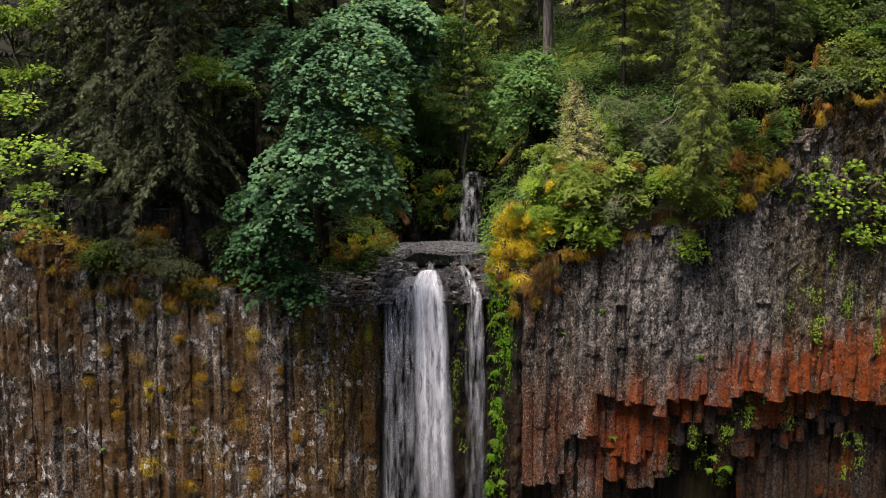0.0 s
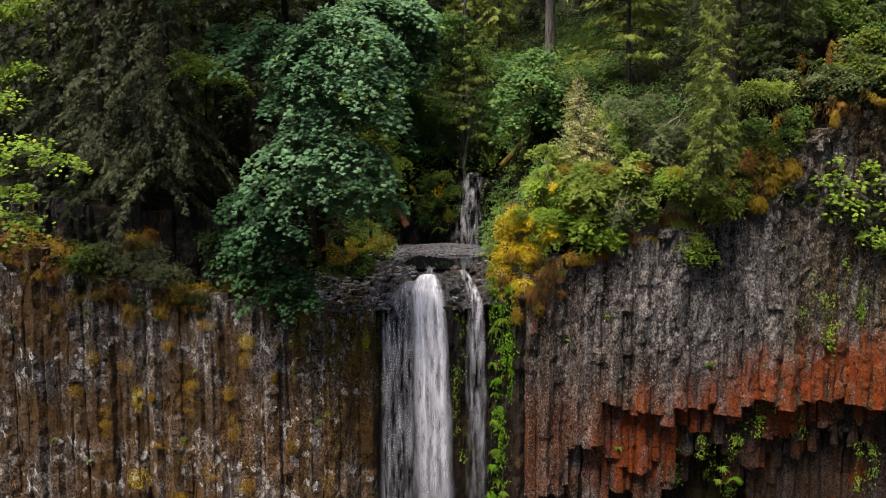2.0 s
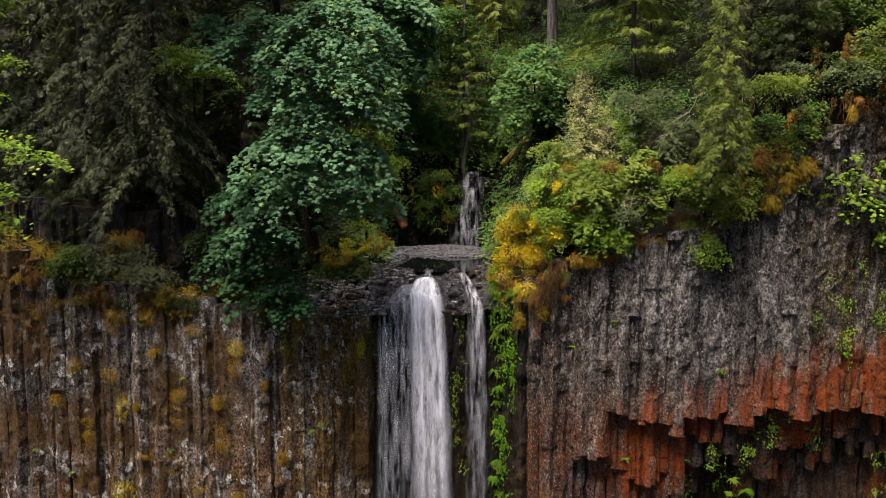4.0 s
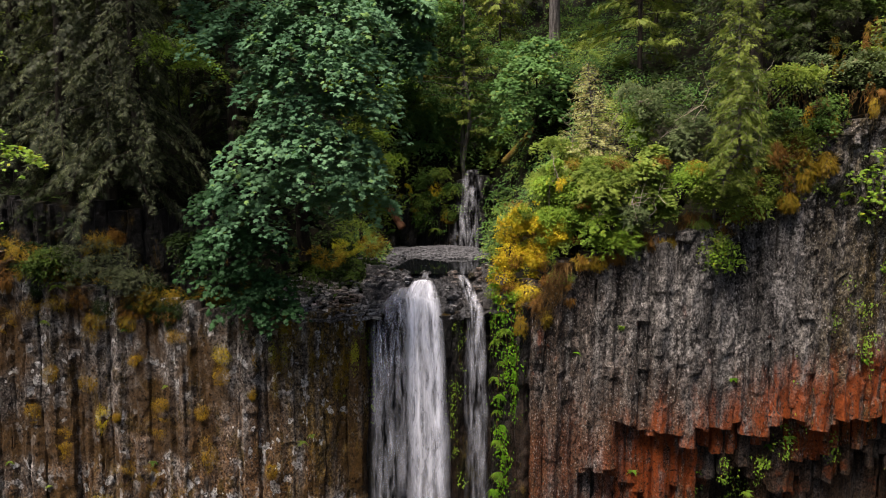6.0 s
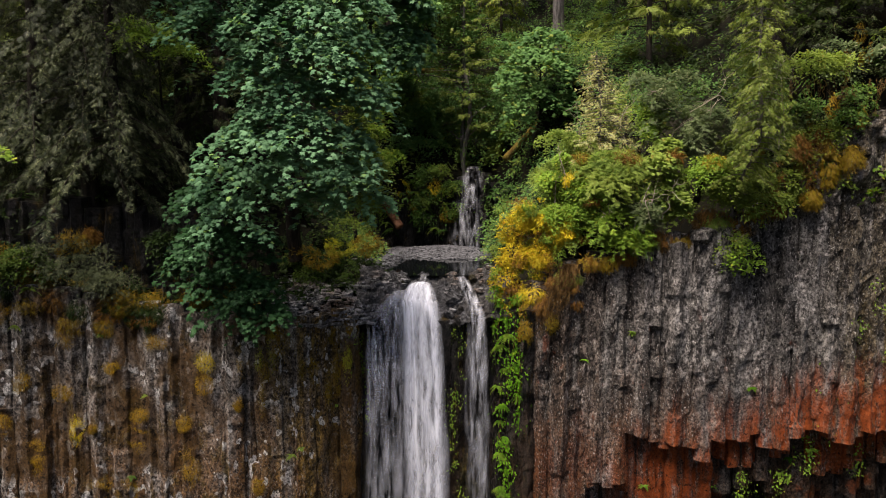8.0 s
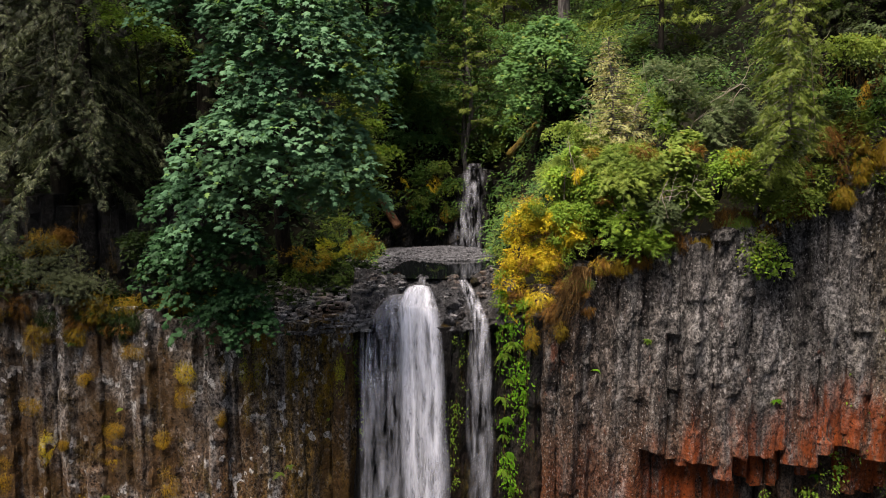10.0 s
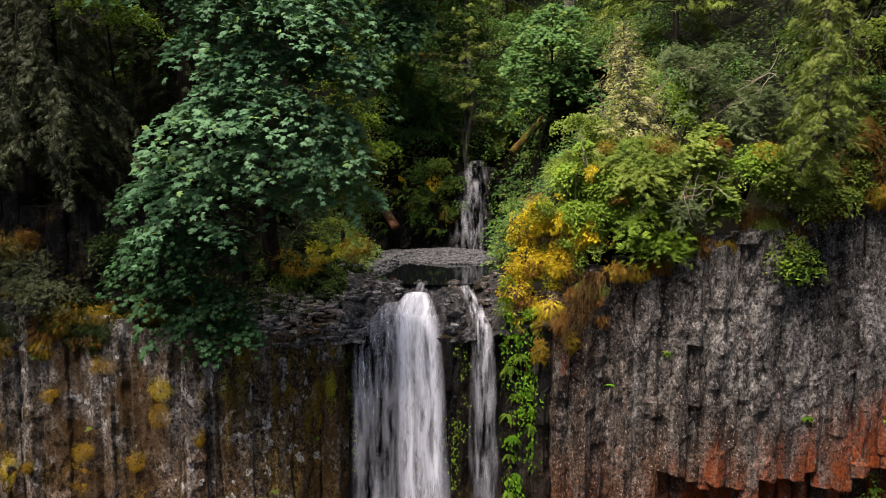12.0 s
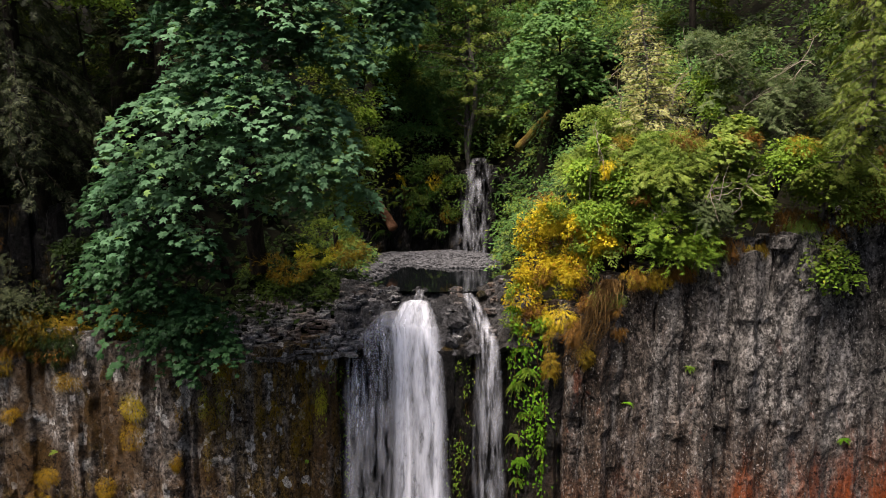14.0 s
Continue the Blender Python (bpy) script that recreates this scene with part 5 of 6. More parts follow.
# -- cushions of moss on the west cliff --
cushions = ((-9.45, 19.8, 0.45, 0.45), (-9.5, 18.9, 0.35, 0.5), (-12.35, 16.7, 0.55, 0.6), (-12.2, 17.6, 0.35, 0.3), (-13.9, 14.6, 0.55, 0.55), (-12.8, 14.4, 0.6, 0.5), (-10.2, 15.3, 0.5, 0.9), (-9.9, 12.6, 0.5, 0.4),
            (-15.3, 18.5, 0.45, 0.35), (-14.8, 16.9, 0.3, 0.6), (-16.5, 15.8, 0.4, 0.8), (-18.7, 21.2, 0.5, 0.6), (-17.6, 21.9, 0.7, 0.6), (-15.1, 21.0, 0.4, 0.7), (-14.1, 17.0, 0.25, 0.25), (-11.4, 20.6, 0.35, 0.3), (-13.2, 19.6, 0.4, 0.35), (-16.9, 19.0, 0.35, 0.5), (-14.9, 12.9, 0.5, 0.5), (-11.4, 13.2, 0.4, 0.5), (-17.8, 17.2, 0.35, 0.5), (-10.4, 17.2, 0.3, 0.4), (-12.9, 12.0, 0.5, 0.4), (-8.2, 18.0, 0.25, 0.4), (-7.4, 14.6, 0.3, 0.35))
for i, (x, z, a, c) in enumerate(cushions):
    tuft("moss_cushion", "round yellow-brown moss cushion on the rock", "moss", (x, 33.60, z), (a * 1.0, 0.17, c * 1.05), 1000, 0.11, M_CUSHIONLIT if i % 9 else M_YELLOW, 290 + i, "moss cushions on the cliff")
for i, (x, y, z, a, c) in enumerate(((-12.4, 33.9, 22.3, 1.3, 0.4), (-13.2, 34.0, 21.8, 0.8, 0.5), (-16.8, 34.2, 23.0, 1.3, 0.7), (-18.6, 34.2, 23.6, 1.2, 0.6), (-15.0, 34.3, 24.6, 0.7, 0.5), (-14.3, 34.6, 24.9, 0.5, 0.4), (-20.0, 34.2, 23.6, 0.8, 0.8))):
    tuft("dry_fern", "rust-brown dry fern and moss on the ledge", "fern", (x, y, z), (a, 0.5, c), 900, 0.30, M_RUSTFERN if i % 2 else M_OCHRE, 310 + i, "dry growth on the ledge")
for i, (x, y, z, rx, rz, mat) in enumerate(((-15.2, 33.9, 24.0, 1.4, 0.9, M_CONPALE), (-16.8, 34.0, 23.7, 0.9, 0.7, M_BUSHDARK), (-13.6, 33.9, 23.1, 1.0, 0.7, M_CONPALE), (-10.6, 34.0, 24.2, 1.2, 1.1, M_SHADE))):
    shrub("bush", "dull green shrub on the mossy ledge", "bush", (x, y + 0.4, z - rz), [(x, y, z, rx, 0.7, rz)], 70, 30, 0.38, 0.17, "spray" if i in (0, 2) else "oval", mat, 325 + i, 0.6, "shrubs on the ledge")

lr = np.random.default_rng(801)
# some of this growth takes the shaded leaf colour, to dim the ledge
for i in range(26):
    x = lr.uniform(-21.5, -10.8)
    z = float(rim_left(x)) + lr.uniform(-1.1, 0.5)
    tuft("dry_fern", "ochre moss and dry fern spilling over the ledge", "fern", (x, 33.72 + 0.25 * max(0.0, z - float(rim_left(x))), z), (lr.uniform(0.3, 0.8), 0.3, lr.uniform(0.25, 0.6)), 420, 0.24, (M_OCHRE, M_SHADE, M_RUSTFERN, M_SHADE, M_OCHRE)[i % 5], 810 + i, "growth spilling over the ledge", fall=0.7)
for i, (x, y, z, a, c, mat) in enumerate(((7.7, 34.3, 28.1, 0.6, 0.35, M_RUSTFERN), (9.6, 34.3, 28.1, 0.4, 0.3, M_RUSTFERN), (6.5, 34.6, 26.2, 0.4, 0.35, M_RUSTFERN), (5.6, 35.0, 27.2, 0.5, 0.4, M_YELLOW), (11.0, 34.0, 27.9, 0.5, 0.3, M_OCHRE), (6.0, 35.3, 28.0, 0.4, 0.4, M_OCHRE), (4.6, 35.3, 25.1, 0.6, 0.5, M_RUSTFERN))):
    tuft("dry_fern", "orange dry fern among the bushes", "fern", (x, y, z), (a, 0.4, c), 500, 0.22, mat, 840 + i, "dry ferns among the bushes", fall=0.7)

# -- dry growth hanging under the rim of the east cliff --
for i, (x, y, z, a, c, mat) in enumerate(((14.6, 34.2, 28.4, 0.45, 0.7, M_RUSTFERN), (15.8, 34.1, 27.8, 0.4, 0.9, M_OCHRE), (13.8, 34.4, 27.3, 0.35, 0.8, M_RUSTFERN), (16.6, 34.0, 28.0, 0.35, 0.5, M_OCHRE), (15.2, 34.3, 26.4, 0.35, 0.35, M_OCHRE),
                                          (18.6, 33.8, 31.0, 0.5, 0.5, M_RUSTFERN), (20.6, 33.6, 31.4, 0.6, 0.5, M_OCHRE), (8.5, 35.0, 24.7, 1.0, 0.5, M_RUSTFERN), (11.5, 35.0, 25.6, 1.2, 0.45, M_RUSTFERN), (21.8, 33.4, 32.6, 0.4, 0.6, M_RUSTFERN))):
    tuft("dry_fern", "rust-brown dead fern hanging under the rim", "fern", (x, y, z), (a, 0.4, c), 800, 0.32, mat, 340 + i, "dead growth under the rim", fall=1.4)
for i, (x, z, s) in enumerate(((15.0, 27.6, 0.8), (16.4, 27.3, 0.7), (12.6, 23.9, 0.8), (12.2, 24.5, 0.7), (14.3, 27.0, 0.7))):
    shrub("bush", "small green plant rooted in the cliff face", "bush", (x, 34.9, z), [(x, 34.4, z, s, 0.5, s * 0.8)], 26, 22, 0.3, 0.16, "oval", M_BUSH if i != 2 else M_LIME, 360 + i, 0.4, "plants on the cliff face")
# broad bright leaves in the rock at the far end of the east cliff
for i, (x, z) in enumerate(((17.9, 27.0), (18.8, 27.9), (19.6, 26.9), (20.4, 27.8), (20.0, 26.0), (21.2, 26.8), (20.8, 25.2), (21.8, 25.9), (21.4, 24.6), (19.0, 26.2), (22.4, 27.4), (22.2, 24.8))):
    shrub("bush", "bright broad-leaved plant clinging to the cliff", "bush", (x, 34.6, z), [(x, 34.15, z, 0.75, 0.35, 0.65)], 9, 9, 0.34, 0.21, "maple", M_LIME, 380 + i, 0.3, "broad-leaved plants on the cliff")
# ferns in cracks of the east cliff
for i, (x, z, s) in enumerate(((8.2, 20.8, 0.45), (6.2, 19.6, 0.3), (11.4, 18.9, 0.45), (13.3, 18.4, 0.4), (16.2, 20.4, 0.4), (17.6, 20.3, 0.35), (18.8, 20.6, 0.4), (19.2, 19.3, 0.55), (19.0, 19.9, 0.4), (17.3, 16.7, 0.5), (17.0, 17.6, 0.4), (16.8, 18.6, 0.35),
                                (9.0, 13.9, 0.4), (12.2, 13.6, 0.4), (14.6, 12.6, 0.6), (15.2, 12.0, 0.7), (14.4, 11.9, 0.5), (15.6, 14.9, 0.6), (16.2, 15.5, 0.55), (16.0, 14.6, 0.5), (15.2, 14.2, 0.4), (13.4, 14.0, 0.4), (20.6, 21.3, 0.4), (19.8, 23.4, 0.35), (12.0, 12.8, 0.45))):
    fern("small bright fern growing from a crack", (x, 34.75 if z > 16.6 else (35.2 if z > foot_second(x) + 0.3 else 35.8), z), s * 0.7, M_VINE if i % 2 else M_LIME, 400 + i, "ferns on the east cliff")
# ferns on the west cliff
for i, (x, z, s) in enumerate(((-20.8, 20.6, 0.45), (-6.0, 15.9, 0.4), (-5.6, 16.2, 0.3), (-12.6, 15.0, 0.4), (-11.9, 18.4, 0.3), (-17.0, 21.3, 0.5), (-13.6, 20.9, 0.4), (-16.4, 22.8, 0.7), (-17.6, 23.4, 0.7), (-12.8, 22.1, 0.5), (-18.9, 15.0, 0.3), (-17.2, 13.9, 0.3))):
    fern("green fern on the mossy cliff", (x, 33.58, z), s * 0.62, M_BUSH if i % 3 else M_BUSHDARK, 430 + i, "ferns on the west cliff")

# -- bright green hanging plants beside the fall --
for i, (x, z, s) in enumerate(((2.7, 21.9, 0.5), (2.9, 21.3, 0.6), (3.1, 20.5, 0.65), (3.4, 19.9, 0.55), (2.7, 20.0, 0.5), (3.45, 19.2, 0.55), (2.9, 19.0, 0.5), (3.5, 18.5, 0.55), (3.6, 17.8, 0.5), (3.5, 17.1, 0.5), (2.6, 18.2, 0.4), (2.8, 17.4, 0.4),
                               (2.7, 16.6, 0.45), (3.0, 15.9, 0.45), (2.7, 15.2, 0.4), (3.1, 14.4, 0.45), (2.8, 13.6, 0.5), (2.6, 12.8, 0.5), (2.9, 12.0, 0.55), (2.5, 11.2, 0.6), (3.2, 11.4, 0.4), (2.5, 22.6, 0.5), (3.6, 22.3, 0.5))):
    fern("bright green maidenhair fern hanging beside the fall", (x, 35.75 - 0.1 * (i % 3), z), s * (0.85 if i % 3 else 0.65), M_VINE if i % 2 else M_LIME, 450 + i, "ferns beside the fall", 0.9, 22)
for i, (x, z, s) in enumerate(((-3.2, 19.2, 0.5), (-3.4, 18.4, 0.45), (-3.1, 17.8, 0.4), (-3.9, 20.3, 0.4), (-3.6, 19.7, 0.45), (-3.0, 20.2, 0.3), (0.75, 18.8, 0.35), (0.8, 17.9, 0.35), (0.7, 17.0, 0.35), (0.75, 21.3, 0.35), (0.8, 19.6, 0.3), (-5.0, 17.2, 0.3))):
    fern("small green fern on the wet rock", (x, 36.2 if x > -3.5 else 35.6, z), s, M_LIME, 480 + i, "ferns on the wet rock", 0.8)
for i, (x, y, z, a, c) in enumerate(((-4.6, 34.6, 20.7, 0.7, 0.8), (-4.0, 35.2, 20.6, 0.5, 0.8), (-5.6, 34.1, 20.6, 0.7, 0.8), (-6.6, 33.9, 20.6, 0.6, 0.7), (0.75, 36.0, 21.2, 0.35, 0.35), (-4.3, 34.9, 19.6, 0.35, 0.9), (-5.2, 34.1, 19.4, 0.4, 0.8), (-3.7, 35.15, 18.8, 0.3, 0.9), (-4.7, 34.5, 18.3, 0.3, 0.8), (0.6, 36.0, 20.3, 0.25, 0.5), (0.75, 35.95, 19.0, 0.2, 0.5))):
    tuft("moss_cushion", "thin olive moss curtain below the ledge", "moss", (x, y, z), (a, 0.18, c), 500, 0.16, M_OCHRE, 500 + i, "moss below the ledge", fall=1.6)

cr = np.random.default_rng(499)
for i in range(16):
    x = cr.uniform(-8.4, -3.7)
    tuft("moss_cushion", "olive and yellow moss hanging in streaks below the ledge", "moss", (x, 33.62 + 1.1 * float(step(x, -5.6, -4.0)), cr.uniform(18.4, 21.3)), (cr.uniform(0.12, 0.3), 0.14, cr.uniform(0.5, 1.1)), 420, 0.11, (M_CUSHIONLIT, M_OCHRE, M_YELLOWGREEN, M_OCHRE)[i % 4], 1450 + i, "moss streaks below the ledge", fall=1.6)
# -- leafy strands that trail down the rock --
def trail(at, long, mat, seed, group, label, size=0.11, lush=1.0):
    r = np.random.default_rng(seed)
    at = np.array(at, float)
    ob = thing("trailing_plant", label, "plant", at, group)
    pts = bend((0, 0, 0), (r.normal(0, 0.10) * long, 0.1, -long), 20, 0, 0.22, seed)
    part("stem", mesh_np("stem", *tube(pts, np.linspace(0.012, 0.005, 20), 4)), M_ROOT, ob)
    n = int(long * 95 * lush)
    q = r.random(n)
    lump = 0.5 + 0.5 * vnoise(np.stack([q * long * 1.9, np.full(n, seed * 1.3), 0 * q], -1), 1.0, seed)
    keep = r.random(n) < lump ** 1.5 * 1.6
    q, lump = q[keep], lump[keep]
    n = len(q)
    c = np.stack([np.interp(q, np.linspace(0, 1, 20), pts[:, a]) for a in range(3)], -1)
    c = c + np.stack([r.normal(0, 0.17, n) * lump * 1.5, -np.abs(r.normal(0, 0.13, n)), r.normal(0, 0.08, n)], -1)
    way = np.stack([r.normal(0, 0.6, n), r.normal(-0.4, 0.3, n), r.normal(-0.6, 0.4, n)], -1)
    face = np.stack([r.normal(0, 0.4, n), r.normal(-0.6, 0.3, n), r.normal(0.8, 0.3, n)], -1)
    part("foliage", mesh_np("foliage", *scatter("oval", c, way, face, size * r.uniform(0.6, 1.5, n))), mat, ob)


for i, (x, z, n) in enumerate(((2.55, 22.3, 3.2), (2.9, 21.8, 3.6), (3.25, 21.0, 3.4), (3.5, 19.9, 3.2), (3.6, 18.6, 2.6), (2.75, 18.4, 2.8), (2.65, 16.2, 3.2), (3.0, 15.6, 3.0), (2.8, 13.2, 3.4), (2.55, 11.6, 3.5), (3.1, 12.2, 2.6), (3.3, 22.4, 2.4))):
    trail((x, 35.45 if x < 3.2 else 35.2, z), n, M_VINE, 620 + i, "plants beside the fall", "bright green plants trailing beside the waterfall", 0.12, 0.5)
for i, (x, z, n) in enumerate(((-3.3, 20.6, 3.2), (-3.0, 18.2, 2.4), (-3.7, 21.0, 2.2), (0.78, 20.9, 2.6), (0.8, 18.2, 2.8), (0.7, 15.6, 2.6), (-4.4, 18.6, 2.0))):
    trail((x, 35.6 if x > -3.5 else 35.0, z), n, M_LIME, 640 + i, "plants on the wet rock", "small green plants trailing over wet rock", 0.10, 0.7)
for i, (x, y, z, n) in enumerate(((16.4, 34.5, 19.6, 2.8), (17.0, 34.5, 18.4, 2.2), (18.9, 34.4, 22.0, 2.6), (19.3, 34.4, 20.6, 2.0), (19.7, 34.4, 23.9, 1.6), (18.2, 34.4, 23.2, 1.8), (17.4, 34.5, 21.4, 1.6), (20.6, 34.4, 22.4, 2.0), (22.2, 34.4, 21.0, 2.4),
                                  (15.4, 35.1, 15.8, 1.8), (16.0, 35.1, 16.2, 1.6), (14.8, 35.3, 14.6, 1.4), (13.2, 35.2, 14.6, 1.2), (14.4, 36.9, 13.4, 2.2), (15.1, 36.8, 13.0, 2.4), (15.7, 36.9, 12.8, 2.2), (12.4, 36.4, 12.8, 1.4), (21.6, 35.8, 14.0, 2.6), (22.3, 35.8, 14.0, 2.4), (18.2, 35.4, 15.6, 1.4), (9.4, 36.0, 12.6, 1.4))):
    trail((x, y, z), n, M_LIME, 660 + i, "plants trailing on the east cliff", "sparse green plants trailing down the cliff", 0.11, 0.8)

# -- hanging roots --
def roots(at, n, long, spread, seed, mat=M_ROOT, slant=0.0):
    r = np.random.default_rng(seed)
    at = np.array(at, float)
    ob = thing("hanging_roots", "tangle of thin brown roots hanging from the rim", "roots", at, "hanging roots")
    out = []
    for i in range(n):
        L = long * r.uniform(0.4, 1.1)
        a = np.array([r.normal(0, spread), r.normal(0, 0.1), 0])
        out.append(tube(bend(a, a * 1.2 + np.array([slant * L + r.normal(0, 0.12) * L, r.normal(0, 0.05), -L]), 9, 0, 0.15 * L, seed + i), np.linspace(0.011, 0.004, 9), 3))
    v, f = joined(out)
    tagged(part("root", mesh_np("root", v, f), mat, ob), kind="stuff")


roots((5.5, 34.45, 23.7), 110, 2.8, 0.17, 520, M_ROOT, -0.40)
roots((8.6, 34.6, 25.2), 26, 1.6, 0.16, 521)
roots((14.4, 33.8, 31.1), 26, 1.2, 0.7, 522)
roots((15.8, 33.9, 30.9), 24, 1.1, 0.6, 523)
roots((18.6, 34.1, 31.2), 60, 1.3, 0.8, 524)
for i, (x, y, z, a, c, mat) in enumerate(((4.1, 34.9, 22.4, 0.55, 0.35, M_YELLOW), (4.9, 34.8, 22.9, 0.6, 0.35, M_RUSTFERN), (3.8, 34.9, 21.8, 0.35, 0.7, M_OCHRE), (6.4, 34.7, 23.7, 0.7, 0.3, M_OCHRE), (4.4, 34.75, 21.9, 0.35, 0.5, M_RUSTFERN), (5.4, 34.75, 23.1, 0.6, 0.3, M_BUSH), (3.7, 34.9, 20.8, 0.25, 0.6, M_OCHRE), (4.7, 34.75, 21.2, 0.3, 0.4, M_OCHRE), (5.8, 34.75, 22.4, 0.3, 0.6, M_RUSTFERN))):
    tuft("moss_bank", "mossy growth spilling over the cliff edge", "moss", (x, y, z), (a, 0.25, c), 520, 0.26, mat, 700 + i, "moss at the cliff edge", fall=0.9)
rim_r = np.random.default_rng(717)
for i in range(16):
    x = 6.2 + 0.78 * i
    tuft("dry_fern", "dark brown dead growth fringing the rim", "fern", (x, 34.72, float(rim_right(x)) - 0.1 + rim_r.normal(0, 0.15)), (0.6, 0.3, 0.35), 420, 0.34, (M_RUSTFERN, M_OCHRE, M_RUSTFERN, M_BUSH)[i % 4], 720 + i, "dead growth along the rim", fall=1.8)
for i in range(9):
    roots((6.0 + 1.7 * i, 34.7, float(rim_right(6.0 + 1.7 * i)) + 0.2), 26, 0.9, 0.6, 530 + i)

# bare dead twigs
def bare_twig(at, end, seed, thick=0.03):
    at = np.array(at, float)
    ob = thing("dead_branch", "bare pale dead branch in the bushes", "branch", at, "dead branches")
    r = np.random.default_rng(seed)
    main = bend((0, 0, 0), np.array(end, float) - at, 10, 0, 0.25, seed)
    part("limb", mesh_np("limb", *tube(main, np.linspace(thick, 0.008, 10), 5), True), M_TWIG, ob)
    for k in range(7):
        i = r.integers(3, 9)
        v, f = tube(bend(main[i], main[i] + r.normal(0, 0.45, 3) + np.array([0, -0.1, 0.1]), 5, 0, 0.08, seed + k), np.linspace(thick * 0.45, 0.004, 5), 4)
        part("twig", mesh_np("twig", v, f, True), M_TWIG, ob)


bare_twig((8.3, 34.6, 24.6), (8.6, 33.9, 26.4), 541)
bare_twig((6.9, 34.6, 25.0), (7.0, 34.0, 26.0), 542)
bare_twig((9.6, 35.4, 28.9), (11.8, 34.9, 30.6), 543)
bare_twig((12.0, 34.7, 24.3), (12.6, 34.1, 25.0), 544)
bare_twig((12.5, 33.6, 27.6), (12.7, 32.2, 31.6), 545, 0.04)
bare_twig((13.4, 33.4, 28.4), (12.8, 32.4, 31.8), 546, 0.03)
for i, (a, b) in enumerate((((8.0, 34.2, 24.9), (8.5, 33.7, 27.0)), ((9.2, 34.3, 25.6), (9.5, 33.8, 27.2)), ((10.4, 35.6, 29.6), (8.6, 35.0, 31.0)), ((10.2, 35.6, 29.4), (12.2, 35.0, 31.6)), ((5.0, 35.4, 26.0), (5.2, 34.9, 28.4)), ((6.6, 36.4, 28.6), (5.6, 36.0, 30.4)), ((7.4, 36.4, 28.8), (8.6, 36.0, 30.8)))):
    bare_twig(a, b, 560 + i, 0.032)

# -- fallen logs --
def log(name, label, a, b, r0, r1, mat, seed):
    a, b = np.array(a, float), np.array(b, float)
    ob = thing(name, label, "log", a)
    pts = bend((0, 0, 0), b - a, 14, 0, 0.06, seed)
    v, f = tube(pts, np.linspace(r0, r1, 14) * (1 + 0.06 * np.sin(np.arange(14) * 1.9)), 12)
    n = len(v)
    v = np.concatenate([v, [pts[0], pts[-1]]])
    caps = []
    for i in range(12):
        caps.append((n, (i + 1) % 12, i, i))
        caps.append((n + 1, n - 12 + i, n - 12 + (i + 1) % 12, n - 12 + (i + 1) % 12))
    part("stem", mesh_np("stem", v, np.concatenate([np.concatenate([f[:, [0, 1, 2]], f[:, [0, 2, 3]]]), np.array(caps)[:, :3]]), True), mat, ob)


log("fallen_log", "bare red-brown log leaning in the dark hollow", (-2.65, 51.9, 24.3), (-3.8, 52.4, 26.2), 0.28, 0.26, M_LOG, 551)
log("fallen_log", "mossy fallen log leaning on the far bank", (4.2, 50.4, 28.7), (7.2, 51.0, 32.0), 0.23, 0.20, M_MOSSLOG, 552)
log("fallen_log", "orange mossy log lying across the slope", (-3.2, 55.0, 35.0), (0.3, 55.4, 35.2), 0.2, 0.15, M_MOSSLOG, 553)


# -- plants round the upper fall --
ur = np.random.default_rng(901)
for i in range(26):
    x = ur.uniform(-4.6, 1.3) if i % 3 else ur.uniform(3.0, 5.2)
    fern("green fern on the wet wall of the gully", (x, 52.75, ur.uniform(23.9, 27.3)), ur.uniform(0.45, 0.85), (M_GULLY, M_BUSH, M_FOREST)[i % 3], 910 + i, "ferns in the gully", 0.7)
for i in range(16):
    x = ur.uniform(-4.5, 1.2) if i < 12 else ur.uniform(3.2, 5.5)
    y = ur.uniform(53.9, 56.5)
    z = float(ground_height(x, y))
    s = ur.uniform(0.7, 1.2)
    shrub("bush", "fresh green shrub on the bank of the gully", "bush", (x, y, z), [(x, y - 0.3, z + 0.7 * s, s, 0.8, s * 0.8)], 46, 46, 0.40, 0.17, "oval", (M_GULLY, M_LIME, M_BUSH, M_GULLY)[i % 4], 940 + i, 0.6, "shrubs in the gully")
for i in range(9):
    x, z = ur.uniform(-1.9, 1.1), ur.uniform(24.8, 28.3)
    shrub("bush", "leafy plant clinging to the mossy gully wall", "bush", (x, 52.9, z - 0.3), [(x, 52.5, z, 0.6, 0.35, 0.5)], 22, 40, 0.32, 0.15, "oval", (M_FOREST, M_BUSHDARK, M_FOREST, M_BUSH)[i % 4], 980 + i, 0.4, "plants on the gully wall")
for i, (x, z) in enumerate(((-2.4, 27.0), (-1.7, 25.6), (-0.4, 26.9), (0.6, 25.2))):
    tuft("moss_cushion", "yellow moss hanging on the gully wall", "moss", (x, 52.5, z), (0.5, 0.3, 0.6), 380, 0.26, M_YELLOW if i % 2 == 0 else M_OCHRE, 995 + i, "moss on the gully wall", fall=1.0)
broad_tree("vine_maple", "light green vine maple on the bank of the gully", "tree", (-5.6, 52.2, float(ground_height(-5.6, 52.2)) - 0.2), (-4.6, 51.2, 33.6), 0.12,
           [(-5.0, 50.8, 30.6, 1.6, 1.1, 0.8), (-3.6, 51.4, 32.2, 1.5, 1.1, 0.8), (-4.0, 51.2, 28.8, 1.3, 1.0, 0.7), (-6.0, 50.6, 33.4, 1.7, 1.1, 0.8), (-4.6, 51.0, 35.2, 1.5, 1.1, 0.7)], 230, 44, 0.5, 0.19, "oval", M_LIME, M_BARKDARK, 1001, 0.6, droop=0.3)
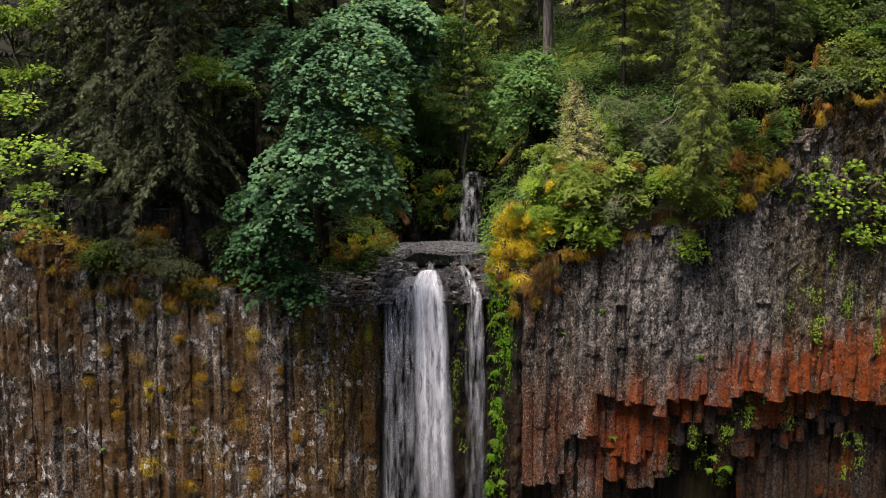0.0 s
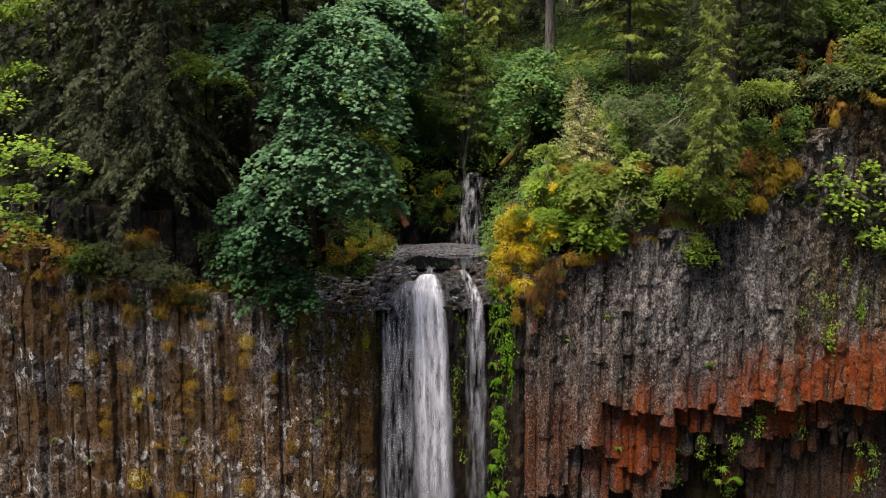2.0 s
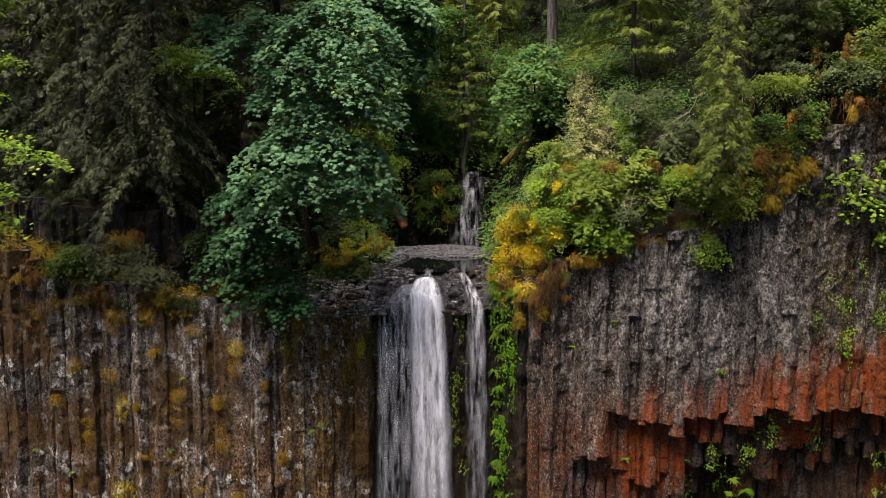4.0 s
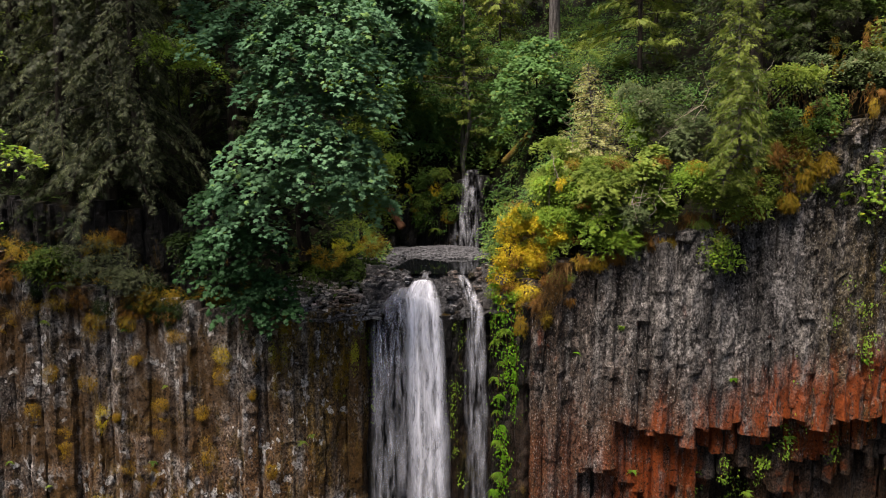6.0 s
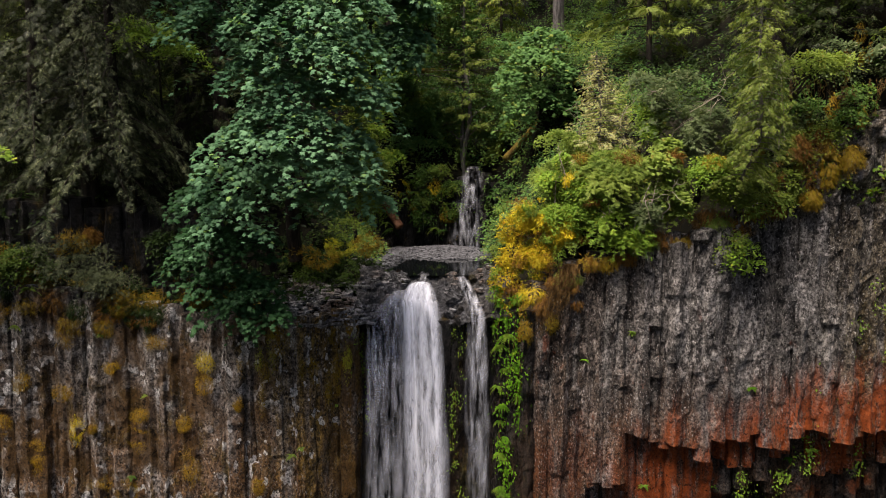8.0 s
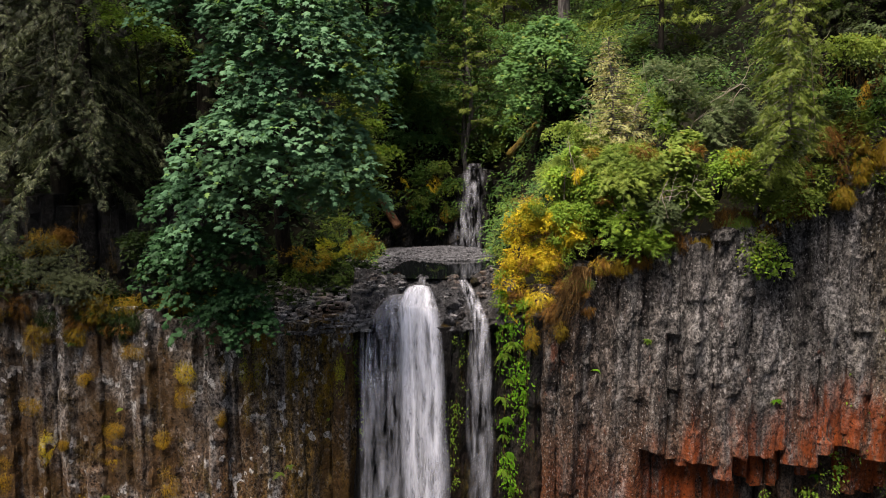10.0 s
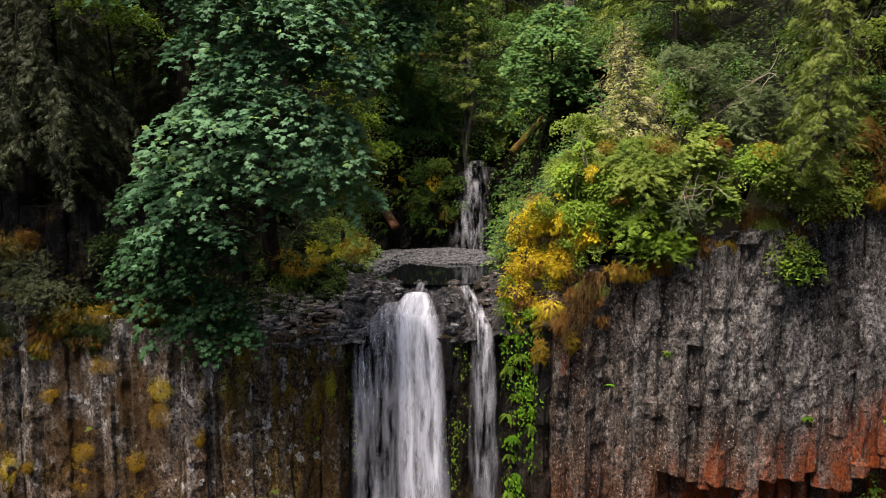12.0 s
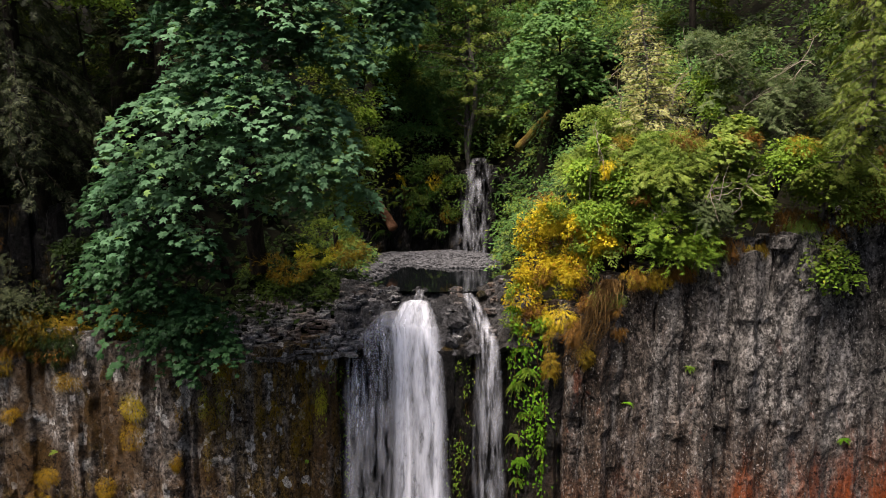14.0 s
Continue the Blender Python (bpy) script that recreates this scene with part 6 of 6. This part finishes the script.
broad_tree("vine_maple", "light green vine maple on the bank of the gully", "tree", (-1.4, 55.0, float(ground_height(-1.4, 55.0)) - 0.2), (-1.6, 53.8, 34.6), 0.11,
           [(-1.6, 53.6, 31.6, 1.5, 1.0, 0.8), (-0.8, 53.7, 29.7, 1.3, 0.8, 0.7), (-2.6, 53.2, 33.8, 1.6, 1.1, 0.8), (0.4, 54.0, 33.0, 1.3, 0.9, 0.7), (-2.6, 53.4, 29.6, 1.2, 0.8, 0.7)], 210, 44, 0.5, 0.19, "oval", M_GULLY, M_BARKDARK, 1002, 0.6, droop=0.3)
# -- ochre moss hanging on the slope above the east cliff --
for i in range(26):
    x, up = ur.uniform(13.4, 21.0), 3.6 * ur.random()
    tuft("dry_fern", "ochre moss and dead fern hanging on the slope", "fern", (x, 33.75 + 0.55 * up, float(rim_right(x)) + 0.2 + 0.95 * up), (ur.uniform(0.14, 0.30), 0.25, ur.uniform(0.35, 0.8)), 360, 0.20, (M_OCHRE, M_RUSTFERN, M_CUSHIONLIT)[i % 3], 960 + i, "dead growth on the slope", fall=1.6)


# -- undergrowth on the slopes --
def undergrowth(n, box, shape, size, leaves, radius, mat, seed, label, lift=0.3, edge=0.6, sparse=-0.2):
    r = np.random.default_rng(seed)
    x, y = r.uniform(box[0], box[1], n), r.uniform(box[2], box[3], n)
    ok = (y > cliff_line(x) + edge) & ~((np.abs(x + 0.2) < 3.4) & (y < 50)) & ~((np.abs(x + 0.6) < 4.6) & (y > 49) & (y < 53.6)) & ~((np.abs(x - 2.3) < 0.8) & (y < 55))
    ok &= vnoise(np.stack([x, y, 0 * x], -1), 0.55, seed) > sparse
    x, y = x[ok], y[ok]
    z = ground_height(x, y)
    e = 0.3
    nrm = unit(np.stack([-(ground_height(x + e, y) - ground_height(x - e, y)) / (2 * e), -(ground_height(x, y + e) - ground_height(x, y - e)) / (2 * e), np.ones(len(x))], -1))
    c = np.stack([x, y, z], -1) + nrm * lift * r.uniform(0.3, 1.8, (len(x), 1))
    v, f = pads(c, nrm + np.array([0, -0.3, 0.4]), radius * r.uniform(0.6, 1.4, len(x)), leaves, shape, size, seed=seed)
    ob = part("undergrowth", mesh_np("undergrowth", v, f), mat)
    tagged(ob, label, "undergrowth", kind="stuff")


# the shaded leaf colour here stands for dark gaps under the trees
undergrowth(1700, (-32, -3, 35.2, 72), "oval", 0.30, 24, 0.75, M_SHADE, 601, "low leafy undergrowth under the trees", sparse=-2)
undergrowth(900, (-5, 14, 40, 66), "oval", 0.19, 40, 0.65, M_GULLY, 602, "fresh green undergrowth in the gully", 0.5)
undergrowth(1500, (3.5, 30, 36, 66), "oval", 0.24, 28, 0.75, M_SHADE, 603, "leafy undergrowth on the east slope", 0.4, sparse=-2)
undergrowth(700, (3.5, 30, 36, 60), "oval", 0.20, 30, 0.7, M_FOREST, 608, "fresh green saplings on the east slope", 0.8, sparse=0.05)
undergrowth(500, (-5, 12, 40, 62), "spray", 0.6, 16, 0.6, M_BUSH, 604, "ferns on the banks of the gully", 0.2)
undergrowth(900, (-9, 12, 50, 75), "oval", 0.22, 40, 0.8, M_FOREST, 605, "broad-leaved saplings on the far slope", 1.6)
undergrowth(260, (-31, -8, 34.9, 36.4), "tuft", 0.34, 40, 0.5, M_OCHRE, 606, "brown moss and dry grass on the ledge", 0.1, 0.1)
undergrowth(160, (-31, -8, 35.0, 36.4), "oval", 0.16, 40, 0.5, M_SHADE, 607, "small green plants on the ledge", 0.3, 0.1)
